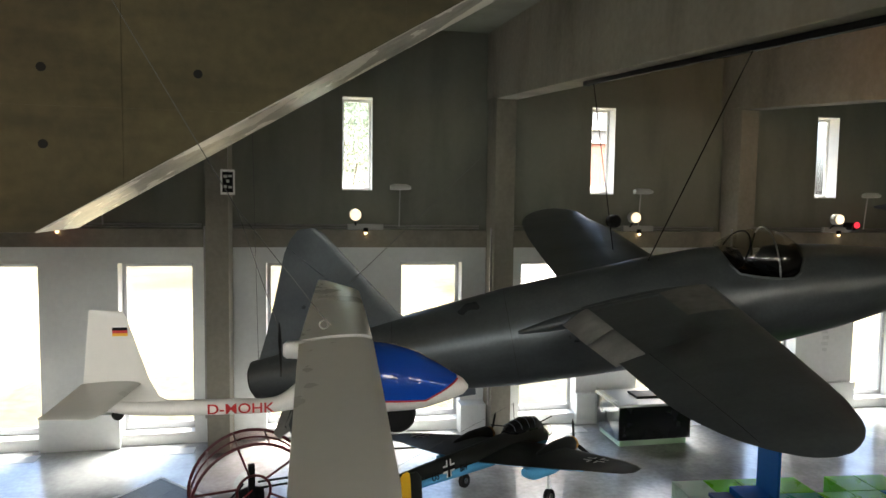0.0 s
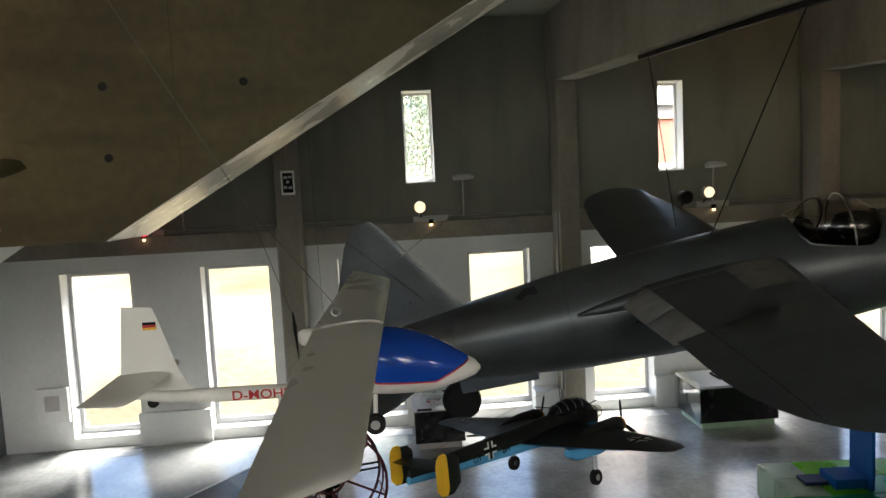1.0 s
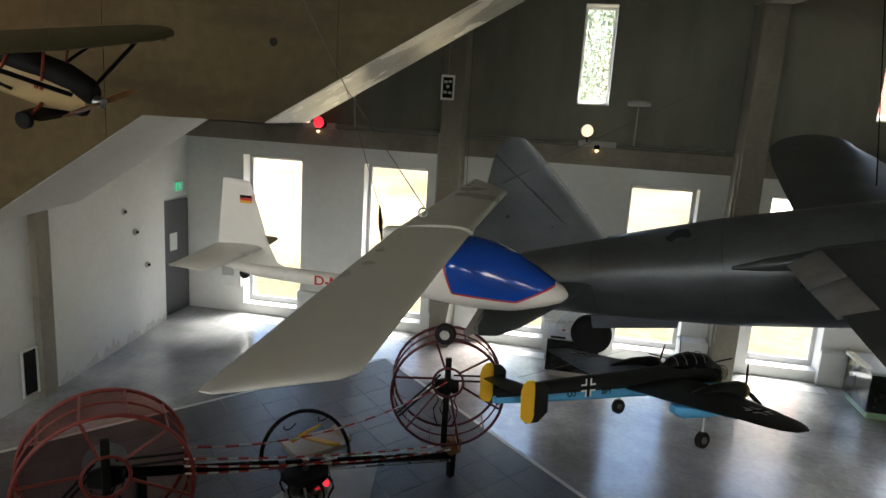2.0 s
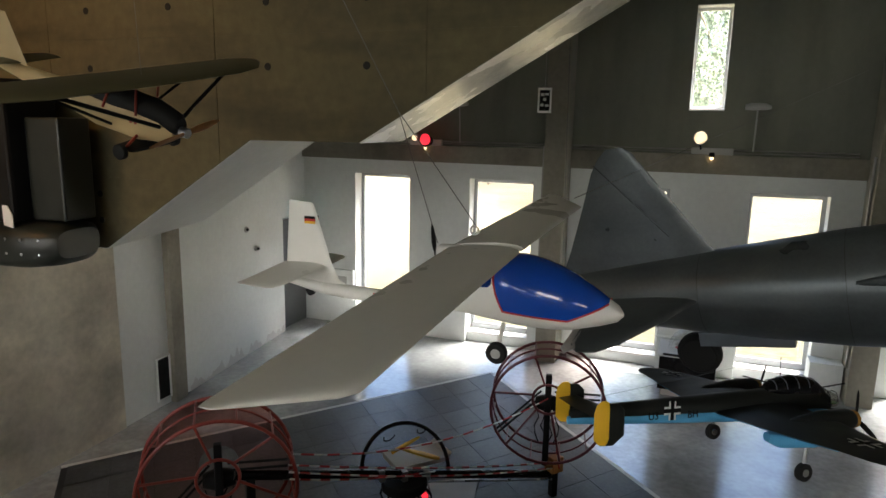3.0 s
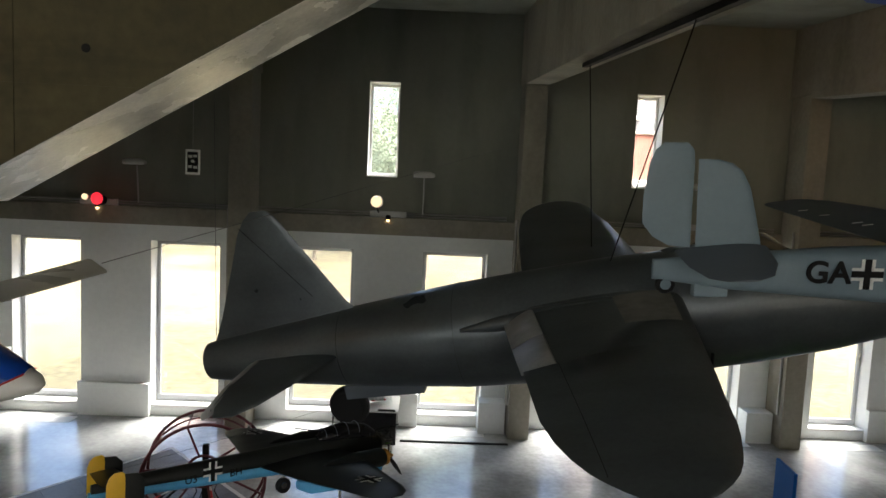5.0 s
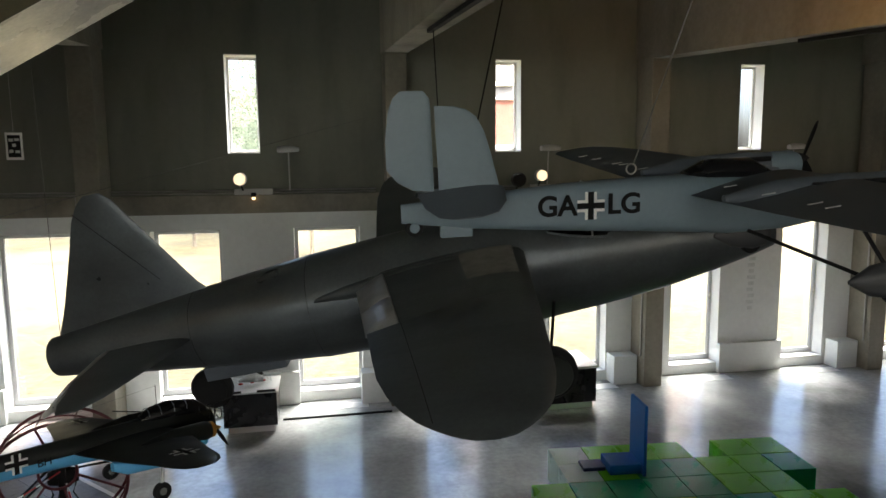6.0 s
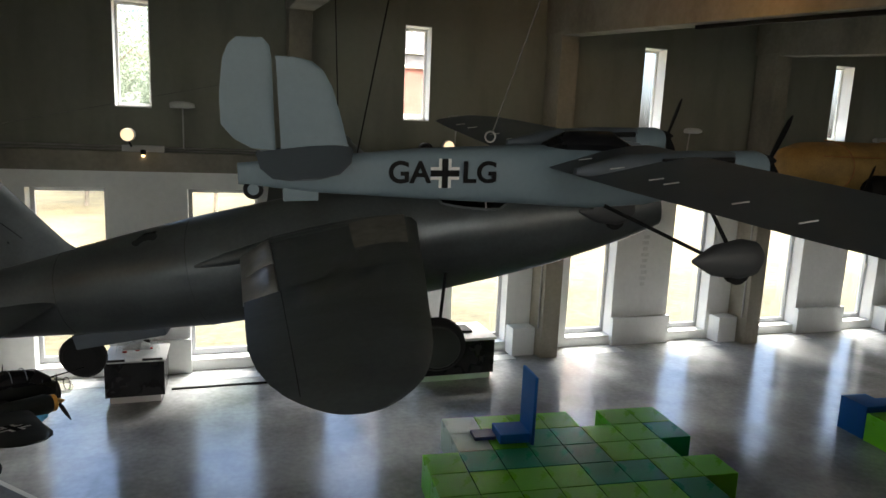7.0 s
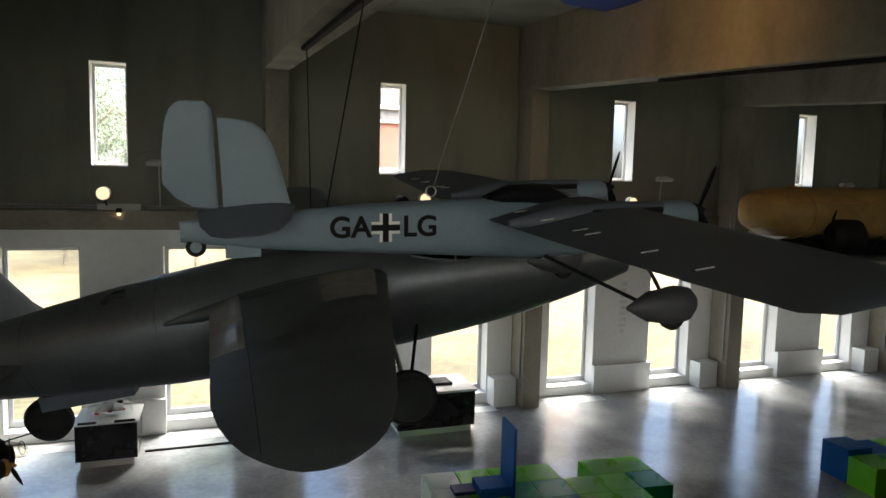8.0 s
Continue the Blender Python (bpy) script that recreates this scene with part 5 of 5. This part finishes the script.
part("lens", ball(0.06, (0, 0, 0), (1, 0.8, 1.1), 16), RED_BULB, t, "glowing red lens", smooth=True)
part("socket", disc(0.08, 0.26, "y", (0, 0.18, -0.03), 16), DARK, t, smooth=True)
t = thing("wall_lettering", pose(11.85, 12.975, 1.3), "faint worn lettering as grey bars on a white pier", "wall lettering")
for k in range(9):
    part("bar", boxed(-0.05 - 0.03 * (k % 2), 0.06 + 0.02 * (k % 3), -0.002, 0.004, 0.13 * k, 0.13 * k + 0.075), WORN_PAINT, t)
t = thing("sign_card", pose(0.06, 8.1, 4.6, 0, 0, 12), "small black card with a white edge hung on a thread", "sign card")
part("card", boxed(-0.075, 0.075, -0.002, 0.002, -0.135, 0.135), MARK_WHITE, t)
part("face", boxed(-0.055, 0.055, -0.005, -0.002, -0.11, 0.11), MARK_BLACK, t)
for x, z, w, h in ((-0.025, 0.06, 0.02, 0.03), (0.025, 0.065, 0.02, 0.025), (0.0, 0.01, 0.016, 0.03), (-0.028, -0.05, 0.018, 0.03), (0.026, -0.055, 0.02, 0.026)):
    part("device_bar", boxed(x - w, x + w, -0.007, -0.005, z - h / 2, z + h / 2), LAMP_GREY, t)
part("thread", bar((0, 0, 0.13), (0, 0, 3.1), 0.002, 6), LAMP_GREY, t)
t = thing("exit_sign", pose(-6.068, 12.55, 2.58), "green lit emergency exit sign", "exit sign")
part("case", boxed(-0.02, 0.02, -0.11, 0.11, -0.09, 0.09, bevel=0.005), MARK_WHITE, t)
part("panel", boxed(0.02, 0.024, -0.1, 0.1, -0.08, 0.08), GREEN_SIGN, t, "green lit panel")
part("panel", boxed(-0.02, 0.02, -0.114, -0.111, -0.08, 0.08), GREEN_SIGN, t, "green lit panel")
part("pictogram", boxed(0.024, 0.026, 0.0, 0.05, -0.05, 0.05), MARK_WHITE, t)
d = thing("door_1", pose(-6.12, 12.1, 0), "dark slate grey door in the side wall", "door", "", "structure")
part("leaf", boxed(-0.05, 0.0, 0.0, 0.85, 0.01, 2.3, bevel=0.004), DOOR, d)
part("door_handle", bar((0.05, 0.12, 1.02), (0.05, 0.26, 1.02), 0.012), STEEL, d)
part("notice", boxed(0.001, 0.004, 0.2, 0.45, 1.3, 1.65), MARK_WHITE, d, "small white notice")
t = thing("wall_niche", pose(-5.6, 8.16, 0.45), "dark upright slot in the white side wall", "wall slot")
part("back", boxed(-0.01, 0.0, -0.12, 0.12, -0.32, 0.32), DARK, t)
for q in ((-0.01, 0.025, -0.14, -0.12, -0.34, 0.34), (-0.01, 0.025, 0.12, 0.14, -0.34, 0.34), (-0.01, 0.025, -0.12, 0.12, 0.32, 0.34)):
    part("edge", boxed(*q), WHITE_WALL, t)
t = thing("wall_hatch", pose(-5.2, 12.95, 0.9), "small framed grey hatch in the white wall", "wall hatch")
part("frame", boxed(-0.28, 0.28, -0.06, 0.02, -0.35, 0.3, bevel=0.01), WHITE_WALL, t)
part("plate", boxed(-0.13, 0.13, -0.07, -0.062, -0.12, 0.16), LAMP_GREY, t)
for y, z in ((10.6, 2.35), (10.9, 1.95), (11.2, 1.3)):
    t = thing("wall_socket", pose(-5.86, y, z), "small grey fitting on the white side wall", "wall fitting", "wall fittings")
    part("plate", disc(0.055, 0.05, "x", (0.0, 0, 0), 14), LAMP_GREY, t)
    part("knob", disc(0.025, 0.05, "x", (0.03, 0, 0), 12), DARK, t)

# ---- cables ----
GH = GL @ Vector((0, 0, 0.2))
J = (0.74, 2.79, 4.39)
cable("hanging_cable", [GH, J, (-0.6, 2.79, roof(2.79))], 0.0016)
cable("hanging_cable", [GL @ Vector((-0.15, 0, 0.15)), J], 0.0013)
SH = SP @ Vector((0.727, 0, 0.15))
cable("hanging_cable", [SH, (4.55, 2.1, roof(2.1))], 0.0022)
cable("hanging_cable", [(4.34, 7.69, 3.9), (4.39, 8.5, 5.96)], 0.006, DARK, "dark braided suspension rope holding the jet")
cable("hanging_cable", [(4.3, 6.8, 3.85), (4.37, 5.35, 5.68)], 0.006, DARK, "dark braided suspension rope holding the jet")
cable("hanging_cable", [(0.38, 7.98, 2.65), (0.3, 7.9, roof(7.9))], 0.003)

cable("hanging_cable", [(1.15, 3.86, 4.02), (3.9, 12.3, 5.2)], 0.002)

# ---- high-wing model by the concrete wall ----
HW = body_frame((-0.41, 2.86, 4.35), 3, -12, 9)
hw = thing("high_wing_model", HW, "olive-winged cream and black model plane with struts", "model aircraft")
part("fuselage", hull([(-0.75, 0.07, 0.01, 0.02), (-0.45, 0.03, 0.035, 0.045), (-0.2, 0.0, 0.055, 0.075), (0.0, -0.01, 0.058, 0.078), (0.12, -0.012, 0.05, 0.06), (0.17, -0.012, 0.03, 0.03)], 18, 0.8), CREAM, hw, smooth=True)
part("engine_deck", hull([(-0.28, 0.06, 0.045, 0.045), (-0.1, 0.055, 0.056, 0.052), (0.08, 0.04, 0.054, 0.05), (0.17, 0.015, 0.045, 0.045), (0.19, 0.01, 0.03, 0.03)], 16), DARK, hw, "black upper cowling", smooth=True)
for sgn in (-1, 1):
    w = [((0.1, sgn * 0.0, 0.15), (-0.15, sgn * 0.0, 0.15), 0.02), ((0.1, sgn * 0.5, 0.155), (-0.14, sgn * 0.5, 0.155), 0.018), ((0.07, sgn * 0.68, 0.158), (-0.13, sgn * 0.7, 0.158), 0.013), ((0.0, sgn * 0.79, 0.16), (-0.1, sgn * 0.8, 0.16), 0.007), ((-0.04, sgn * 0.825, 0.16), (-0.08, sgn * 0.827, 0.16), 0.002)]
    part("wing", wing(w), OLIVE, hw, smooth=True)
    part("strut", bar((0.13, sgn * 0.05, 0.0), (0.05, sgn * 0.44, 0.145), 0.008), DARK, hw)
    part("strut", bar((-0.1, sgn * 0.055, -0.04), (-0.08, sgn * 0.44, 0.145), 0.006), DARK, hw)
    part("cabane", bar((0.02, sgn * 0.055, 0.02), (0.03, sgn * 0.06, 0.15), 0.005), RED_TUBE, hw)
    part("cabane", bar((-0.14, sgn * 0.055, 0.02), (-0.08, sgn * 0.06, 0.15), 0.005), RED_TUBE, hw)
    part("gear_leg", bar((0.02, sgn * 0.05, -0.06), (0.03, sgn * 0.13, -0.1), 0.006), RED_TUBE, hw)
    part("wheel", disc(0.03, 0.024, "y", (0.03, sgn * 0.145, -0.105)), RUBBER, hw, smooth=True)
    t = [((-0.6, sgn * 0.01, 0.09), (-0.76, sgn * 0.01, 0.09), 0.006), ((-0.64, sgn * 0.22, 0.09), (-0.75, sgn * 0.22, 0.09), 0.004)]
    part("tailplane", wing(t), OLIVE, hw, smooth=True)
    for k in (0.0, 0.022):
        part("side_mark", disc(0.008, 0.004, "y", (0.0 + k, sgn * 0.0585, -0.005), 10), RED_TUBE, hw)
part("axle_fairing", hull([(-0.02, -0.1, 0.13, 0.012), (0.03, -0.1, 0.14, 0.016), (0.07, -0.1, 0.13, 0.006)], 16), DARK, hw, "dark fairing between the wheels", smooth=True)
part("fin", wing([((-0.58, 0, 0.08), (-0.78, 0, 0.08), 0.006), ((-0.68, 0, 0.28), (-0.78, 0, 0.28), 0.004)], up=(0, 1, 0)), CREAM, hw, smooth=True)
for a in (84, 264):
    turned(part("propeller_blade", blade(0.2, 0.028, 0.006), WOOD, hw), pose(0.215, 0, -0.012, -a, 0, 0))
part("hub", disc(0.02, 0.04, "x", (0.205, 0, -0.012)), STEEL, hw)
cable("hanging_cable", [HW @ Vector((0.0, 0, 0.17)), (-0.44, 2.8, roof(2.8))], 0.0012)
dk = thing("riveted_nacelle", pose(-3.6, 5.22, 3.1, 0, 0, 4), "dark riveted metal gondola hung by the concrete wall", "aircraft part")
part("skirt", hull([(-2.2, 0.02, 0.36, 0.2), (-0.4, 0.06, 0.36, 0.21), (-0.1, 0.08, 0.33, 0.19), (0.0, 0.09, 0.24, 0.13)], 26, 0.6), NACELLE, dk, "dark riveted lower skirt", smooth=True)
part("side_panel", boxed(-0.42, -0.03, -0.1, 0.26, 0.29, 1.22, bevel=0.02), NACELLE, dk)
part("shell", boxed(-2.2, -0.42, -0.28, 0.28, 0.28, 1.55, bevel=0.03), DARK, dk, "black upper shell")
for k in range(12):
    part("rivet", ball(0.014, (-0.12 - 0.17 * (k // 2), -0.362 + 0.03 * (k < 2), 0.02 + 0.13 * (k % 2)), (1, 0.5, 1), 8), STEEL, dk)
plate = part("plate", prism([(-0.53, 0.26), (-0.42, 0.24), (-0.42, 0.36), (-0.47, 0.44), (-0.53, 0.44)], (0, 1, 0), 0.006), MARK_WHITE, dk, "small white plate")
plate.location = (0, -0.3, 0)
part("hanger", bar((-0.9, 0, 1.5), (-0.9, 0, roof(5.22) - 3.1), 0.01), DARK, dk)
# ---- models further down the hall ----
am = thing("amber_wing_model", pose(11.5, 7.15, 4.06, 0, 0, -8), "amber fabric wing hung with a dark airframe under it", "model aircraft")
part("wing", hull([(-1.75, 0.12, 0.1, 0.1), (-1.68, 0.11, 0.3, 0.22), (-1.45, 0.1, 0.48, 0.3), (-1.0, 0.1, 0.52, 0.32), (0.5, 0.1, 0.55, 0.34), (2.4, 0.1, 0.5, 0.3)], 28, 0.8), AMBER, am, "amber fabric wing with darker ribs", smooth=True)
for x in (-1.2, -0.4, 0.4, 1.2, 2.0):
    part("rib", tube(bmesh.new(), [(x, -0.54 * math.sin(a), 0.1 + 0.335 * math.cos(a)) for a in [math.pi * k / 14 for k in range(15)]], 0.01, 6), WOOD, am)
part("seam", tube(bmesh.new(), ((-1.6, -0.5, 0.24), (2.3, -0.53, 0.26)), 0.008, 6), WOOD, am)
part("fuselage", hull([(-1.3, -0.3, 0.05, 0.05), (-0.9, -0.3, 0.14, 0.12), (0.6, -0.33, 0.18, 0.14), (2.2, -0.28, 0.08, 0.1)], 16), DARK, am, smooth=True)
for x, y, r in ((-0.85, -0.55, 0.2), (0.3, -0.62, 0.15), (1.2, -0.6, 0.15)):
    en = part("engine", hull([(-0.16, 0.0, r * 0.5, r * 0.7), (-0.08, 0.0, r * 0.9, r), (0.2, 0.0, r * 0.9, r), (0.32, 0.0, r * 0.4, r * 0.4)], 16), DARK, am, "dark round engine", smooth=True)
    turned(en, pose(x, y, -0.16))
    for a in (20, 140, 260):
        turned(part("propeller_blade", blade(r * 1.7, 0.07, 0.01), DARK, en), pose(-0.19, 0, 0, a, 0, 0))
for x in (-0.9, -0.2, 0.5, 1.2, 1.9):
    part("strut", bar((x, -0.3, -0.42), (x + 0.2, -0.4, 0.0), 0.014), DARK, am)
    part("strut", bar((x + 0.4, -0.3, -0.42), (x + 0.2, -0.4, 0.0), 0.014), DARK, am)
part("lower_wing", wing([((-1.6, 0.1, -0.44), (-1.6, -0.75, -0.4), 0.02), ((-1.45, 0.2, -0.46), (-1.45, -0.85, -0.42), 0.035), ((2.0, 0.2, -0.5), (2.0, -0.9, -0.47), 0.035)]), SPOTTER_BLUE, am, "pale blue lower wing", smooth=True)
part("hanger", bar((0.3, 0, 0.3), (0.3, 0, roof(7.1) - 4.06), 0.006), DARK, am)
bw = thing("blue_wing_model", pose(8.75, 9.0, 7.16, 0, 6, -15), "royal blue kite wing hung under the ceiling", "model aircraft")
part("wing", wing([((0.6, -0.5, 0.0), (-0.6, -0.5, 0.0), 0.05), ((0.9, 0.4, 0.02), (-0.9, 0.4, 0.02), 0.07), ((0.5, 1.0, 0.04), (-0.5, 1.0, 0.04), 0.03)]), WING_BLUE, bw, smooth=True)
part("hanger", bar((0, 0.2, 0.03), (0, 0.2, 0.12), 0.01), DARK, bw)

# ---- outside ----
def tree(x, y, h, spread, seed, n=1500):
    rnd = random.Random(seed)
    t = thing("tree", pose(x, y, -0.05), "leafy green tree in the field outside", "tree", "trees outside")
    bm = bmesh.new()
    tube(bm, [(0, 0, 0), (0.1, 0.05, h * 0.25), (0.0, 0.1, h * 0.5), (0.15, 0, h * 0.8)], 0.12, 8)
    for k in range(9):
        a = 2.4 * k
        z = h * (0.25 + 0.06 * k)
        tube(bm, [(0, 0, z), (spread * 0.4 * math.cos(a), spread * 0.4 * math.sin(a), z + h * 0.1), (spread * 0.75 * math.cos(a), spread * 0.75 * math.sin(a), z + h * 0.22)], 0.05, 6)
    part("trunk", bm, BARK, t)
    verts, faces = [], []
    for _ in range(n):
        u, a = rnd.random() ** 0.4, rnd.random() * 6.283
        z = rnd.uniform(-1, 1)
        r = spread * math.sqrt(max(0, 1 - z * z)) * u * (0.8 + 0.3 * math.sin(3 * a + seed + 4 * z))
        c = Vector((r * math.cos(a), r * math.sin(a), h * 0.62 + z * h * 0.38))
        s = rnd.uniform(0.05, 0.11)
        q = Euler((rnd.random() * 6, rnd.random() * 6, rnd.random() * 6)).to_matrix()
        b = len(verts)
        verts += [c + q @ Vector(p) * s for p in ((-1, 0, 0), (0, -0.55, 0.1), (1, 0, 0), (0, 0.55, 0.1))]
        faces.append((b, b + 1, b + 2, b + 3))
    me = bpy.data.meshes.new("crown")
    me.from_pydata(verts, [], faces)
    me.materials.append(LEAF)
    o = new("crown", me)
    o.parent = t


for k, (x, y, h, w) in enumerate(((2.6, 34, 10.5, 4.2), (-4.0, 40, 11, 5), (-12, 46, 12, 6), (7.5, 52, 9, 3.2), (-1, 50, 10, 5))):
    tree(x, y, h, w, k + 1, 30000)
ho = thing("brick_house", pose(15.2, 30, -0.05), "red brick house with a grey roof and a white lower storey", "house")
part("wall", boxed(-5.6, 6, 0, 8, 0, 7.4), BRICK, ho)
part("lower_storey", boxed(-5.65, 6.05, -0.06, 0.0, 0, 5.3), MARK_WHITE, ho, "white rendered lower storey")
part("roof", prism([(-6.0, 7.35), (6.4, 7.35), (6.1, 10.8), (-5.7, 10.8)], (0, 1, 0), 8.2), ROOF, ho)
for x in (-4.2, -1.2, 1.8, 4.4):
    dm = part("dormer", boxed(x - 0.75, x + 0.75, -0.25, 1.2, 7.9, 9.3, bevel=0.03), MARK_WHITE, ho, "white roof dormer")
    for k in (-1, 1):
        part("pane", boxed(x + 0.33 * k - 0.26, x + 0.33 * k + 0.26, -0.28, -0.252, 8.1, 9.1), ROOF, dm)
part("gutter", tube(bmesh.new(), ((-6.0, -0.12, 7.36), (6.4, -0.12, 7.36)), 0.08, 8), PALE, ho)

# flaking paint along the foot of the side wall
rnd = random.Random(7)
bm = bmesh.new()
n = 46
for face in (0.0,):
    low, high = [], []
    for k in range(n + 1):
        y = 8.75 + k * (3.2 / n)
        x = -5.63 - (y - 8.72) * 0.122 + 0.004
        low.append(bm.verts.new((x, y, 0.0)))
        high.append(bm.verts.new((x, y, 0.06 + 0.2 * rnd.random() ** 2 + 0.05 * math.sin(k * 0.7))))
    for k in range(n):
        bm.faces.new((low[k], low[k + 1], high[k + 1], high[k]))
bmesh.ops.solidify(bm, geom=bm.faces[:], thickness=0.003)
tagged(part("flaked_plaster", bm, PALE), "jagged flaking plaster along the wall foot", "flaking plaster")

# ---- dark floor tiles ----
APEX = Vector((-1.4, 11.45))
LEFT, RIGHT = Vector((-0.61, -0.79)).normalized(), Vector((0.70, -0.714)).normalized()
bm = bmesh.new()
quad = [APEX, APEX + LEFT * 6.6, APEX + LEFT * 6.6 + RIGHT * 12, APEX + RIGHT * 12]
base = [bm.verts.new((p.x, p.y, 0.003)) for p in quad]
bm.faces.new(base)
mat_floor = setting("floor_mat", bm, MAT_JOINT, "dark tiled mat area with a pale edge line", "floor mat")
T = 0.5
tile = None
for i in range(13):
    for j in range(23):
        p = APEX + LEFT * (0.03 + T * i) + RIGHT * (0.03 + T * j)
        if tile is None:
            bm = bmesh.new()
            c = [Vector((0, 0)), LEFT * (T - 0.005), LEFT * (T - 0.005) + RIGHT * (T - 0.005), RIGHT * (T - 0.005)]
            a = [bm.verts.new((v.x, v.y, 0)) for v in c]
            b = [bm.verts.new((v.x, v.y, 0.008)) for v in c]
            bm.faces.new(b)
            for k in range(4):
                bm.faces.new((a[k], a[(k + 1) % 4], b[(k + 1) % 4], b[k]))
            tile = finish(bm, "tile", MAT)
        o = new("tile", tile)
        o.parent = mat_floor
        o.location = (p.x, p.y, 0.004)
for d, n in ((RIGHT, 12), (LEFT, 6.6)):
    s = Vector((-d.y, d.x)) * 0.03
    bm = bmesh.new()
    q = [APEX - s, APEX + s, APEX + d * n + s, APEX + d * n - s]
    a = [bm.verts.new((v.x, v.y, 0.002)) for v in q]
    b = [bm.verts.new((v.x, v.y, 0.014)) for v in q]
    bm.faces.new(b)
    for k in range(4):
        bm.faces.new((a[k], a[(k + 1) % 4], b[(k + 1) % 4], b[k]))
    part("edge_strip", bm, PALE, mat_floor, "pale edge strip")
